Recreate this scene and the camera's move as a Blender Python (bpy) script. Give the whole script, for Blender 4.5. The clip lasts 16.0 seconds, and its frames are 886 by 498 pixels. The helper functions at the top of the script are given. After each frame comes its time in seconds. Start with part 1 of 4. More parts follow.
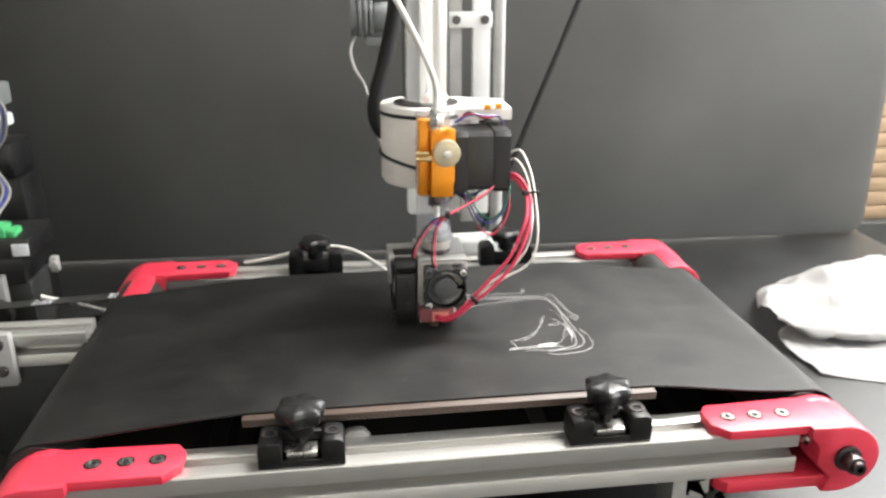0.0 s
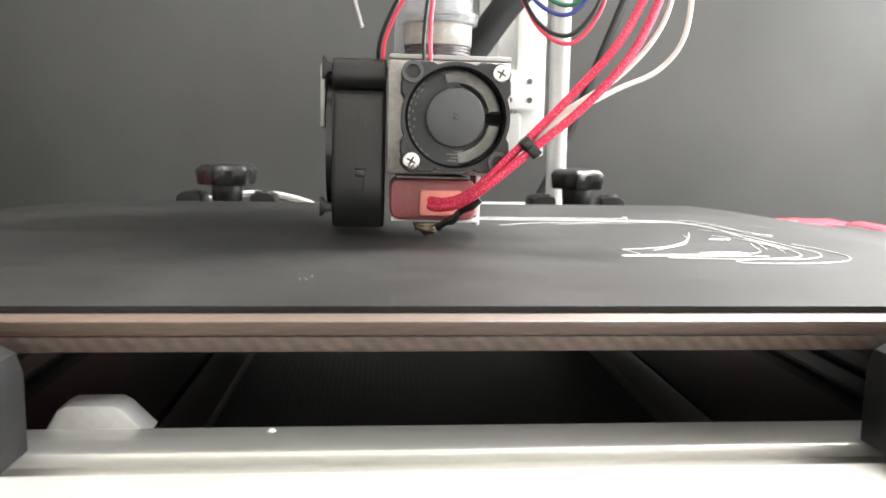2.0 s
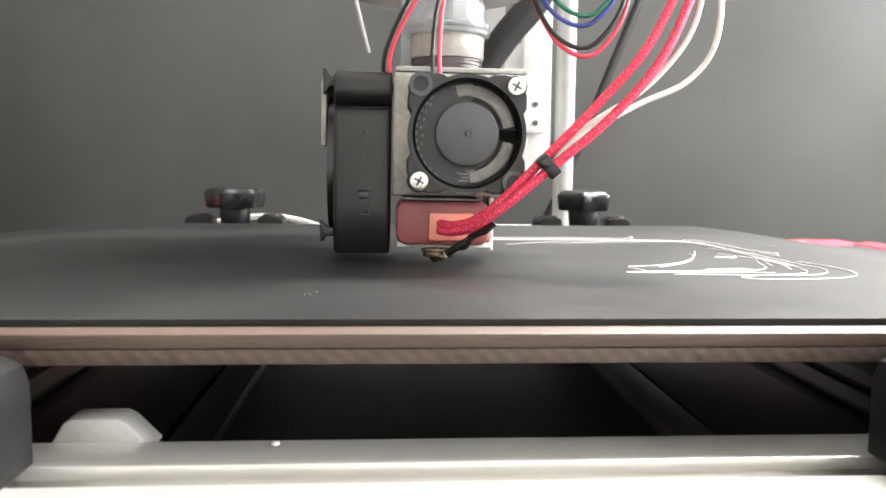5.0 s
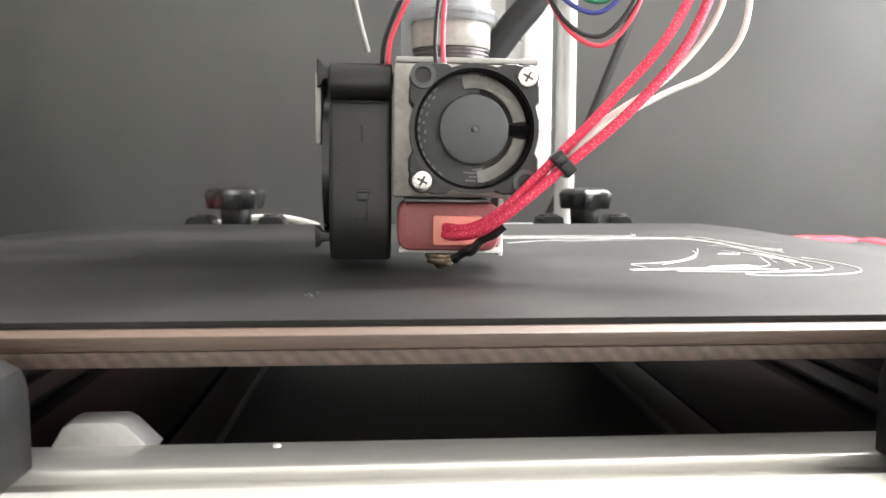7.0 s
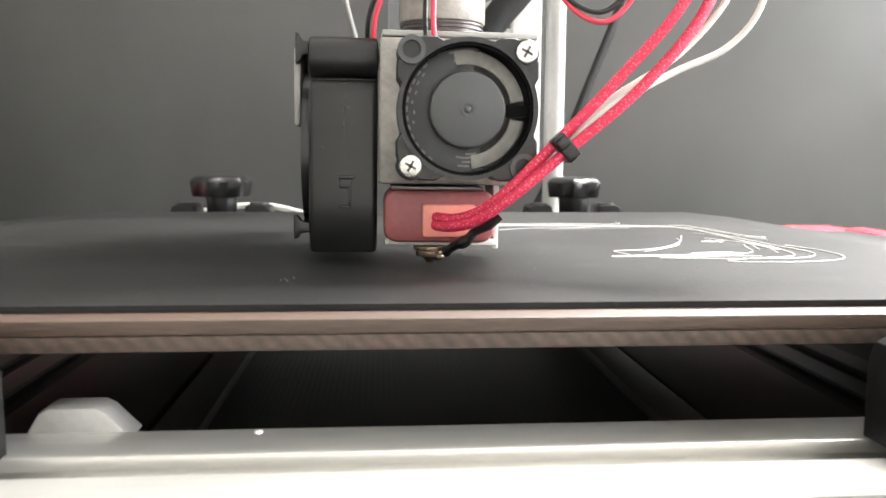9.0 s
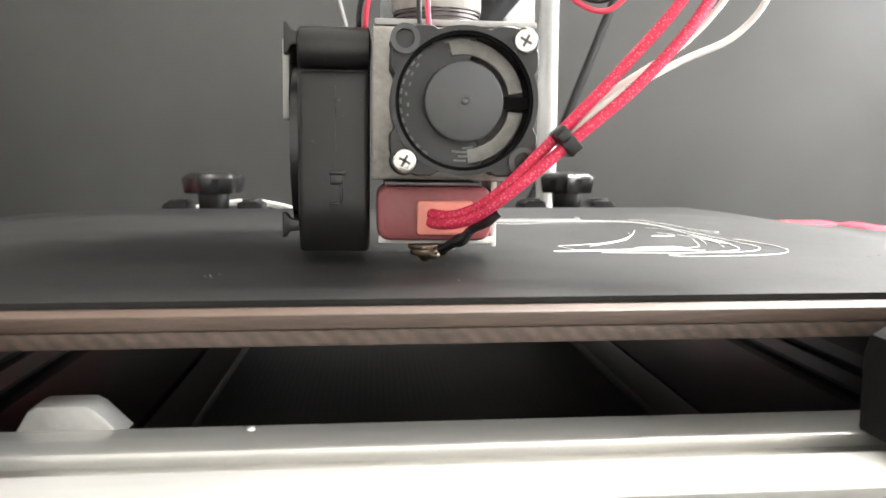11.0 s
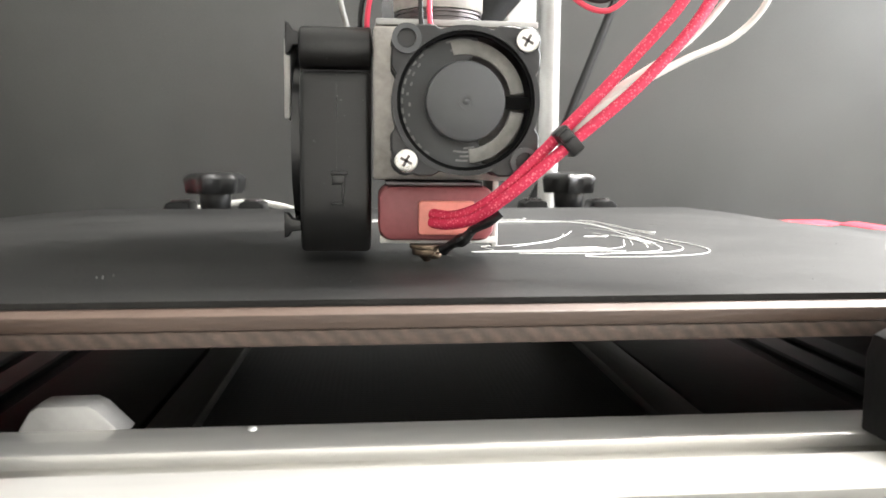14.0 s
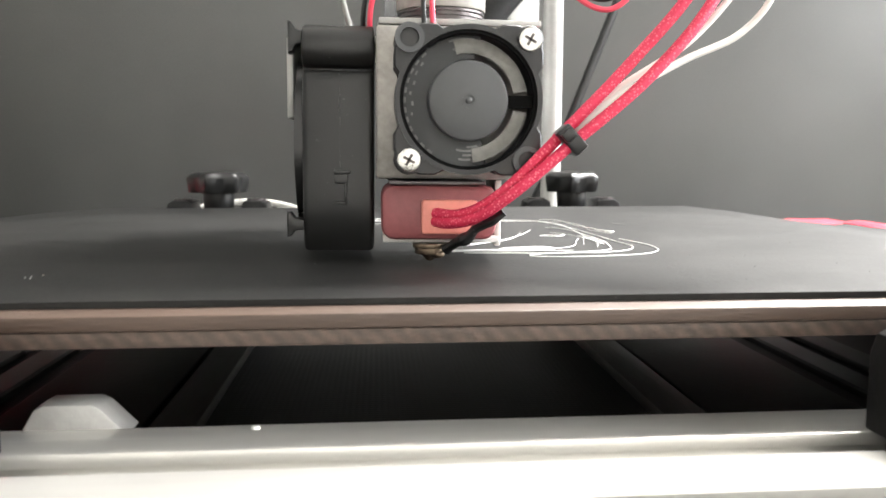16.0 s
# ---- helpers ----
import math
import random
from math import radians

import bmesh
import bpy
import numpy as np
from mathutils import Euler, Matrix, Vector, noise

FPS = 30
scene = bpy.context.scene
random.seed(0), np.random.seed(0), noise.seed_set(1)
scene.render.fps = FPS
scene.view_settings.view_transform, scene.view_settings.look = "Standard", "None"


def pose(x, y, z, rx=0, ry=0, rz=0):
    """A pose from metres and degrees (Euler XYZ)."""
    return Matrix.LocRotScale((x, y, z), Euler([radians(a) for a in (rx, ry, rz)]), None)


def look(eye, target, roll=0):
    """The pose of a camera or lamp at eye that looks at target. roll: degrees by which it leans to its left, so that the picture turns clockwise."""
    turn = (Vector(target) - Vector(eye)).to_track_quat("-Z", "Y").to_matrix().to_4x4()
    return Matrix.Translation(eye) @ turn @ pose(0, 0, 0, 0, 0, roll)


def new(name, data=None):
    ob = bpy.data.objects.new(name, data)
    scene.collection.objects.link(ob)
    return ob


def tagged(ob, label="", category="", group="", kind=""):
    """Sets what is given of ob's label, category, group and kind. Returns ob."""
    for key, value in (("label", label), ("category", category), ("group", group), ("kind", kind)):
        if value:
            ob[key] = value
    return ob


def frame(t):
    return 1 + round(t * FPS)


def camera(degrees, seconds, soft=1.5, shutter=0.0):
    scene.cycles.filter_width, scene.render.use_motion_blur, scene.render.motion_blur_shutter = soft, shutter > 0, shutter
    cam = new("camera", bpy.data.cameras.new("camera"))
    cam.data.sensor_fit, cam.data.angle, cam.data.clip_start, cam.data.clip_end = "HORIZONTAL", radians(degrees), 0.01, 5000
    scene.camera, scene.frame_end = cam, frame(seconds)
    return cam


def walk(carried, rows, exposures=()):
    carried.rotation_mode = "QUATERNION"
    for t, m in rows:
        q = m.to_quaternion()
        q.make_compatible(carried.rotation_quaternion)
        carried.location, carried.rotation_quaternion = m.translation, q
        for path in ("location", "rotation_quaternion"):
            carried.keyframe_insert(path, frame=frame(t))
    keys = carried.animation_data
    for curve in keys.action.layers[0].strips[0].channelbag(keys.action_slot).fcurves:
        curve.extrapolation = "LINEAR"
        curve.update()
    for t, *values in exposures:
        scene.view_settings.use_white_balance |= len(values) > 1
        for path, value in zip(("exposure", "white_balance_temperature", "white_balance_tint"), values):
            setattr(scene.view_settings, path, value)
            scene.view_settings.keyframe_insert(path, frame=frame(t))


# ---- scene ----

MM = 0.001

# ---- camera ----
cam = camera(58.0, 16.0, 1.5, 0.0)
PATH = [
    # seconds, x, y, z, yaw, pitch, roll
    (0.0, -0.0659, -0.5145, 0.2510, -7.12, -19.79, -0.25),
    (0.5, -0.0647, -0.3642, 0.1748, -8.08, -19.40, 0.48),
    (1.0, -0.0351, -0.2708, 0.0874, -6.70, -15.53, 0.72),
    (1.5, -0.0243, -0.2277, 0.0365, -5.07, -12.42, 0.20),
    (2.0, -0.0198, -0.2240, 0.0281, -4.48, -7.79, 0.95),
    (2.5, -0.0194, -0.2263, 0.0261, -4.00, -5.93, 0.90),
    (3.0, -0.0194, -0.2263, 0.0261, -4.04, -5.56, 0.83),
    (3.5, -0.0194, -0.2263, 0.0261, -3.90, -5.63, 0.72),
    (4.0, -0.0193, -0.2260, 0.0261, -3.87, -5.78, 0.66),
    (6.5, -0.0188, -0.2242, 0.0258, -3.64, -5.96, 0.50),
    (7.0, -0.0188, -0.2239, 0.0258, -3.70, -5.96, 0.15),
    (7.5, -0.0185, -0.2232, 0.0253, -3.82, -5.98, 0.15),
    (8.0, -0.0183, -0.2226, 0.0248, -4.08, -6.13, 0.25),
    (8.5, -0.0181, -0.2220, 0.0243, -4.24, -6.32, 0.28),
    (9.0, -0.0180, -0.2217, 0.0242, -4.49, -6.57, 0.35),
    (11.5, -0.0179, -0.2206, 0.0236, -4.98, -6.79, 0.15),
    (12.5, -0.0179, -0.2206, 0.0236, -4.98, -6.77, 0.15),
    (13.5, -0.0179, -0.2206, 0.0236, -4.88, -6.77, 0.12),
    (14.5, -0.0179, -0.2206, 0.0236, -4.81, -6.77, 0.10),
    (16.0, -0.0179, -0.2206, 0.0236, -4.63, -6.84, 0.05),
]


def stand(x, y, z, yaw, pitch, roll):
    return pose(x, y, z, 0, 0, yaw) @ pose(0, 0, 0, 90 + pitch, 0, 0) @ pose(0, 0, 0, 0, 0, roll)


walk(cam, [(r[0], stand(*r[1:])) for r in PATH], [(0.0, -0.4), (1.0, 0.08), (2.0, 0.33), (16.0, 0.33)])
cam.data.dof.use_dof, cam.data.dof.focus_distance, cam.data.dof.aperture_fstop = True, 0.195, 35.0

# ---- world and light ----
TABLE = -0.105
world = bpy.data.worlds.new("room_daylight")
scene.world = world
world.use_nodes = True
sky = world.node_tree.nodes.new("ShaderNodeTexSky")
sky.sky_type = "NISHITA"
sky.sun_disc = False
sky.sun_elevation, sky.sun_rotation = radians(40), radians(100)
world.node_tree.links.new(sky.outputs[0], world.node_tree.nodes["Background"].inputs[0])
world.node_tree.nodes["Background"].inputs[1].default_value = 0.1
scene.view_settings.exposure = 0.0


def area(name, eye, target, w, h, watts, colour):
    d = bpy.data.lights.new(name, "AREA")
    d.shape, d.size, d.size_y, d.energy, d.color = "RECTANGLE", w, h, watts, colour
    ob = new(name, d)
    ob.matrix_world = look(eye, target)
    return ob


# stand-ins for unseen sources: one at the right, one overhead at the back
area("right_area_light", (1.495, 0.1, 0.755), (0.495, 0.1, 0.755), 2.0, 1.05, 118, (0.955, 0.97, 0.99))
area("overhead_area_light", (0.95, 0.72, 1.655), (0.95, 0.72, 0), 1.0, 0.45, 205, (1.0, 0.97, 0.93))

# ---- materials ----


def material(name, colour, rough=0.5, metal=0.0, vary=0.12, scale=60.0, bump=0.0, bump_scale=400.0, stretch=(1, 1, 1), spec=0.5, coat=0.0, speck=0.0):
    """Base colour with broad stains and fine grain, and a fine relief."""
    m = bpy.data.materials.new(name)
    m.use_nodes = True
    t = m.node_tree
    b = t.nodes["Principled BSDF"]
    b.inputs["Roughness"].default_value = rough
    b.inputs["Metallic"].default_value = metal
    b.inputs["Specular IOR Level"].default_value = spec
    b.inputs["Coat Weight"].default_value = coat
    co = t.nodes.new("ShaderNodeTexCoord")
    mp = t.nodes.new("ShaderNodeMapping")
    mp.inputs["Scale"].default_value = stretch
    t.links.new(co.outputs["Object"], mp.inputs[0])
    big, fine = t.nodes.new("ShaderNodeTexNoise"), t.nodes.new("ShaderNodeTexNoise")
    big.inputs["Scale"].default_value, fine.inputs["Scale"].default_value = scale, bump_scale
    big.inputs["Detail"].default_value, fine.inputs["Detail"].default_value = 4, 3
    for n in (big, fine):
        t.links.new(mp.outputs[0], n.inputs["Vector"])
    add = t.nodes.new("ShaderNodeMath")
    add.operation = "MULTIPLY_ADD"
    t.links.new(fine.outputs["Fac"], add.inputs[0])
    add.inputs[1].default_value = 0.5
    t.links.new(big.outputs["Fac"], add.inputs[2])
    ramp = t.nodes.new("ShaderNodeValToRGB")
    ramp.color_ramp.elements[0].position, ramp.color_ramp.elements[1].position = 0.45, 1.05
    ramp.color_ramp.elements[0].color = (*[max(0, c * (1 - vary)) for c in colour], 1)
    ramp.color_ramp.elements[1].color = (*[min(1, c * (1 + vary)) for c in colour], 1)
    t.links.new(add.outputs[0], ramp.inputs[0])
    col = ramp.outputs[0]
    if speck:
        sp = t.nodes.new("ShaderNodeTexNoise")
        sp.inputs["Scale"].default_value, sp.inputs["Detail"].default_value = 900, 1
        t.links.new(co.outputs["Object"], sp.inputs["Vector"])
        sr = t.nodes.new("ShaderNodeValToRGB")
        sr.color_ramp.elements[0].position, sr.color_ramp.elements[1].position = 0.76, 0.80
        t.links.new(sp.outputs["Fac"], sr.inputs[0])
        mx = t.nodes.new("ShaderNodeMixRGB")
        mx.inputs[2].default_value = (0.35, 0.35, 0.34, 1)
        ml = t.nodes.new("ShaderNodeMath")
        ml.operation = "MULTIPLY"
        ml.inputs[1].default_value = speck
        t.links.new(sr.outputs[0], ml.inputs[0])
        t.links.new(ml.outputs[0], mx.inputs[0])
        t.links.new(col, mx.inputs[1])
        col = mx.outputs[0]
    t.links.new(col, b.inputs["Base Color"])
    rr = t.nodes.new("ShaderNodeMapRange")
    rr.inputs[3].default_value, rr.inputs[4].default_value = max(0.02, rough - 0.08), min(1, rough + 0.08)
    t.links.new(big.outputs["Fac"], rr.inputs[0])
    t.links.new(rr.outputs[0], b.inputs["Roughness"])
    if bump:
        bp = t.nodes.new("ShaderNodeBump")
        bp.inputs["Strength"].default_value, bp.inputs["Distance"].default_value = bump, 0.0004
        t.links.new(fine.outputs["Fac"], bp.inputs["Height"])
        t.links.new(bp.outputs[0], b.inputs["Normal"])
    return m


def glassy(name, colour, rough, weight, alpha=1.0):
    m = material(name, colour, rough, 0, 0.05, 80, 0.1, 500)
    b = m.node_tree.nodes["Principled BSDF"]
    b.inputs["Transmission Weight"].default_value = weight
    b.inputs["IOR"].default_value = 1.3
    b.inputs["Alpha"].default_value = alpha
    return m


def braided(name, colour, light):
    """Woven sleeve: fine crossing threads."""
    m = material(name, colour, 0.55, 0, 0.15, 300, 0.5, 2500)
    t = m.node_tree
    b = t.nodes["Principled BSDF"]
    co = t.nodes["Texture Coordinate"]
    v = t.nodes.new("ShaderNodeTexVoronoi")
    v.inputs["Scale"].default_value = 1500
    t.links.new(co.outputs["Object"], v.inputs["Vector"])
    r = t.nodes.new("ShaderNodeValToRGB")
    r.color_ramp.elements[0].position, r.color_ramp.elements[1].position = 0.10, 0.42
    r.color_ramp.elements[0].color, r.color_ramp.elements[1].color = (*light, 1), (*colour, 1)
    t.links.new(v.outputs["Distance"], r.inputs[0])
    t.links.new(r.outputs[0], b.inputs["Base Color"])
    return m


M_BELT = material("belt_rubber", (0.0065, 0.0065, 0.006), 0.50, 0, 0.8, 22, 0.25, 900, spec=0.33, speck=0.2)
t_ = M_BELT.node_tree
mp = t_.nodes.new("ShaderNodeMapping")
mp.inputs["Scale"].default_value = (3, 9, 1)
mp.inputs["Rotation"].default_value = (0, 0, 0.18)
t_.links.new(t_.nodes["Texture Coordinate"].outputs["Object"], mp.inputs[0])
ns_ = t_.nodes.new("ShaderNodeTexNoise")
ns_.inputs["Scale"].default_value, ns_.inputs["Detail"].default_value, ns_.inputs["Roughness"].default_value = 7, 8, 0.72
t_.links.new(mp.outputs[0], ns_.inputs["Vector"])
dust = t_.nodes.new("ShaderNodeMapRange")
dust.inputs[1].default_value, dust.inputs[2].default_value, dust.inputs[3].default_value, dust.inputs[4].default_value = 0.48, 0.80, 0.0, 0.075
t_.links.new(ns_.outputs["Fac"], dust.inputs[0])
mxd = t_.nodes.new("ShaderNodeMixRGB")
mxd.inputs[2].default_value = (0.16, 0.155, 0.145, 1)
t_.links.new(dust.outputs[0], mxd.inputs[0])
b_ = t_.nodes["Principled BSDF"]
t_.links.new(b_.inputs["Base Color"].links[0].from_socket, mxd.inputs[1])
t_.links.new(mxd.outputs[0], b_.inputs["Base Color"])
M_PLATE = material("brown_laminate", (0.066, 0.043, 0.032), 0.5, 0, 0.3, 40, 0.4, 500, (0.4, 1, 4))
M_PLATE_EDGE = material("brown_laminate_edge", (0.082, 0.056, 0.043), 0.6, 0, 0.3, 500, 0.35, 1100, (1, 1, 1))
t_ = M_PLATE_EDGE.node_tree
wv = t_.nodes.new("ShaderNodeTexWave")
wv.bands_direction = "DIAGONAL"
wv.inputs["Scale"].default_value, wv.inputs["Distortion"].default_value, wv.inputs["Detail Scale"].default_value = 190, 2.5, 60
t_.links.new(t_.nodes["Texture Coordinate"].outputs["Object"], wv.inputs["Vector"])
mxw = t_.nodes.new("ShaderNodeMixRGB")
mxw.blend_type = "MULTIPLY"
mxw.inputs[0].default_value = 0.4
t_.links.new(t_.nodes["Color Ramp"].outputs[0], mxw.inputs[1])
t_.links.new(wv.outputs["Color"], mxw.inputs[2])
t_.links.new(mxw.outputs[0], t_.nodes["Principled BSDF"].inputs["Base Color"])
M_ALU = material("anodised_aluminium", (0.62, 0.61, 0.58), 0.38, 0.78, 0.10, 30, 0.15, 500, (0.05, 1, 1))
M_ALU_MATT = material("matt_aluminium", (0.36, 0.355, 0.34), 0.5, 0.3, 0.12, 60, 0.3, 700)
M_RED = material("red_printed_plastic", (0.60, 0.032, 0.062), 0.42, 0, 0.12, 60, 0.35, 500, (1, 1, 6))
M_BLACK = material("black_plastic", (0.007, 0.007, 0.007), 0.40, 0, 0.3, 80, 0.06, 1800, spec=0.5, speck=0.12)
M_SHADE_BLACK = material("shade_and_spoke_black", (0.003, 0.003, 0.003), 0.8, 0, 0.1, 80, spec=0.1)
M_BLACK_GLOSS = material("glossy_black_plastic", (0.010, 0.010, 0.010), 0.30, 0, 0.2, 60, 0.05, 500)
M_CLAMP = material("black_clamp_plastic", (0.0055, 0.0055, 0.0055), 0.42, 0, 0.3, 60, 0.15, 700, spec=0.3)
M_KNOB = material("black_knob_plastic", (0.008, 0.008, 0.008), 0.34, 0, 0.3, 60, 0.05, 500, spec=0.4)
M_FAN = material("fan_grey_plastic", (0.016, 0.016, 0.0165), 0.45, 0, 0.25, 90, 0.12, 900)
M_FAN_HUB = material("fan_hub_plastic", (0.062, 0.064, 0.066), 0.48, 0, 0.06, 90, 0.0, 900)
M_LIT_OPENING = material("lit_opening_plate", (0.22, 0.215, 0.20), 0.5, 0.1, 0.3, 120, 0.2, 700)
M_STROBE = material("strobe_highlight", (0.15, 0.15, 0.148), 0.5, 0, 0.3, 200)
M_ROTOR = glassy("smoked_rotor", (0.085, 0.087, 0.088), 0.4, 0.0, 0.8)
M_RESIN = material("grey_resin", (0.34, 0.32, 0.295), 0.45, 0.2, 0.35, 45, 0.4, 600)
M_STEEL = material("steel", (0.62, 0.61, 0.58), 0.28, 1.0, 0.15, 200, 0.2, 900)
M_CHROME = material("chrome_shaft", (0.72, 0.72, 0.72), 0.12, 1.0, 0.05, 40, 0.0, 500)
M_DARK_STEEL = material("dark_steel", (0.10, 0.09, 0.09), 0.35, 0.9, 0.3, 200, 0.2, 900)
M_SOCK = material("pink_silicone", (0.25, 0.070, 0.075), 0.5, 0, 0.2, 45, 0.08, 700)
M_SOCK_PAD = material("salmon_silicone", (0.68, 0.24, 0.19), 0.5, 0, 0.1, 150, 0.25, 800)
M_SLEEVE = braided("red_braided_sleeve", (0.60, 0.018, 0.07), (0.85, 0.20, 0.25))
M_WIRE_WHITE = material("white_wire", (0.62, 0.61, 0.57), 0.4)
M_WIRE_RED = material("red_wire", (0.65, 0.05, 0.09), 0.35)
M_WIRE_BLUE = material("blue_wire", (0.03, 0.04, 0.22), 0.35)
M_WIRE_GREEN = material("green_wire", (0.01, 0.13, 0.07), 0.35)
M_ORANGE = material("orange_anodised", (0.75, 0.27, 0.012), 0.32, 0.45, 0.1, 90, 0.1, 900)
M_BRASS = material("brass", (0.55, 0.42, 0.22), 0.35, 0.9, 0.15, 150, 0.2, 900)
M_KNURL = material("knurled_wheel", (0.52, 0.45, 0.31), 0.42, 0.6, 0.15, 150, 0.4, 1200)
M_WHITE_PLASTIC = material("white_printed_plastic", (0.72, 0.70, 0.66), 0.5, 0, 0.06, 40, 0.4, 600, (1, 1, 8))
M_WHITE_PAINT = material("white_painted_metal", (0.74, 0.75, 0.73), 0.4, 0.1, 0.06, 40, 0.1, 500)
M_CLEAR = glassy("clear_acrylic", (0.45, 0.455, 0.47), 0.12, 0.0, 0.4)
M_HEX = glassy("milky_plastic", (0.62, 0.64, 0.65), 0.2, 0.3, 0.72)
M_CAP = glassy("clear_plastic", (0.55, 0.57, 0.58), 0.12, 0.5, 0.5)
M_TARNISH = material("tarnished_brass", (0.16, 0.12, 0.085), 0.38, 0.85, 0.5, 300, 0.3, 900)
M_BLUE = material("blue_clip", (0.02, 0.22, 0.75), 0.4)
M_BOARD = material("dark_sheet", (0.086, 0.086, 0.082), 0.40, 0, 0.28, 4.5, 0.12, 900, spec=0.45)
M_TABLE = material("dark_worktop", (0.018, 0.018, 0.0175), 0.38, 0, 0.6, 9, 0.15, 600, spec=0.35)
M_PAPER = material("white_tissue", (0.50, 0.495, 0.485), 0.85, 0, 0.03, 90, 0.4, 500)
M_PRINT = material("white_filament", (0.66, 0.66, 0.64), 0.4, 0, 0.06, 300, 0.3, 1500)
M_PRINT_FAINT = material("filament_residue", (0.13, 0.13, 0.125), 0.55, 0, 0.4, 600, 0.3, 1500)
M_UNIT = material("grey_enamel", (0.16, 0.17, 0.17), 0.45, 0, 0.2, 60, 0.2, 500)
M_HOSE = material("black_hose_mesh", (0.010, 0.010, 0.010), 0.6, 0, 0.3, 60, 0.5, 1200, spec=0.25)
M_LEAD = material("grey_cable_sheath", (0.2, 0.195, 0.18), 0.5)
M_GREEN = material("green_terminal", (0.06, 0.36, 0.13), 0.4)
M_LABEL = material("white_label", (0.6, 0.62, 0.64), 0.5, 0, 0.2, 300, 0.0, 500)
M_WALL = material("wall_paint", (0.72, 0.71, 0.68), 0.8, 0, 0.06, 3, 0.2, 200)
# grey tone of an unseen wall, set to weaken fill from the left
M_WALL_DIM = material("dim_fill_wall", (0.26, 0.26, 0.25), 0.8, 0, 0.08, 3, 0.2, 200)
# pale tone of the unseen floor, set to bounce light upwards
M_FLOOR = material("floor_grey", (0.45, 0.44, 0.42), 0.6, 0, 0.2, 5, 0.1, 200)
M_TIMBER = material("stacked_timber", (0.32, 0.22, 0.13), 0.6, 0, 0.3, 20, 0.3, 120, (0.2, 1, 1))
M_UNDER = material("ribbed_black_rubber", (0.016, 0.016, 0.0145), 0.6, 0, 0.4, 30, 0.6, 900, (1, 4, 1))
M_STRIP = material("grey_steel_strip", (0.075, 0.075, 0.068), 0.45, 0.3, 0.3, 50, 0.2, 600, (1, 0.1, 1))
M_BACKING = material("woven_belt_backing", (0.019, 0.019, 0.017), 0.7, 0, 0.3, 30, 0.0, 900)
t_ = M_BACKING.node_tree
bumps = []
for axis in ("X", "Y"):
    wv = t_.nodes.new("ShaderNodeTexWave")
    wv.bands_direction = axis
    wv.inputs["Scale"].default_value, wv.inputs["Distortion"].default_value = 160, 0.4
    t_.links.new(t_.nodes["Texture Coordinate"].outputs["Object"], wv.inputs["Vector"])
    bumps.append(wv)
ml = t_.nodes.new("ShaderNodeMath")
ml.operation = "MULTIPLY"
t_.links.new(bumps[0].outputs["Fac"], ml.inputs[0])
t_.links.new(bumps[1].outputs["Fac"], ml.inputs[1])
bp = t_.nodes.new("ShaderNodeBump")
bp.inputs["Strength"].default_value, bp.inputs["Distance"].default_value = 0.3, 0.0004
t_.links.new(ml.outputs[0], bp.inputs["Height"])
t_.links.new(bp.outputs[0], t_.nodes["Principled BSDF"].inputs["Normal"])
M_DARK_BAR = material("dark_painted_bar", (0.020, 0.021, 0.019), 0.5, 0, 0.3, 40, 0.2, 500)

# ---- mesh helpers, in millimetres ----


def box(bm, x0, x1, y0, y1, z0, z1, bevel=0.0, segs=2):
    vs = bmesh.ops.create_cube(bm, size=1)["verts"]
    for v in vs:
        v.co = ((x0 + x1) / 2 + v.co.x * (x1 - x0), (y0 + y1) / 2 + v.co.y * (y1 - y0), (z0 + z1) / 2 + v.co.z * (z1 - z0))
    if bevel:
        edges = list({e for v in vs for e in v.link_edges})
        bmesh.ops.bevel(bm, geom=edges, offset=bevel, segments=segs, profile=0.5, affect="EDGES")


TURN = {"z": Matrix.Identity(4), "x": Matrix.Rotation(radians(90), 4, "Y"), "y": Matrix.Rotation(radians(-90), 4, "X")}


def cyl(bm, c, r, h, axis="z", n=32, r2=None, bevel=0.0):
    """A cylinder or cone centred at c."""
    m = Matrix.Translation(c) @ TURN[axis]
    vs = bmesh.ops.create_cone(bm, cap_ends=True, segments=n, radius1=r, radius2=r if r2 is None else r2, depth=h, matrix=m)["verts"]
    if bevel:
        faces = {f for v in vs for f in v.link_faces if len(f.verts) == n}
        bmesh.ops.bevel(bm, geom=list({e for f in faces for e in f.edges}), offset=bevel, segments=2, profile=0.5, affect="EDGES")


def ring(bm, c, ro, ri, h, axis="z", n=48):
    m = Matrix.Translation(c) @ TURN[axis]
    rows = []
    for k in range(n):
        a = 2 * math.pi * k / n
        rows.append([bm.verts.new(m @ Vector((r * math.cos(a), r * math.sin(a), z))) for r, z in ((ro, -h / 2), (ro, h / 2), (ri, h / 2), (ri, -h / 2))])
    for k in range(n):
        a, b = rows[k], rows[(k + 1) % n]
        for j in range(4):
            bm.faces.new((a[j], b[j], b[(j + 1) % 4], a[(j + 1) % 4]))


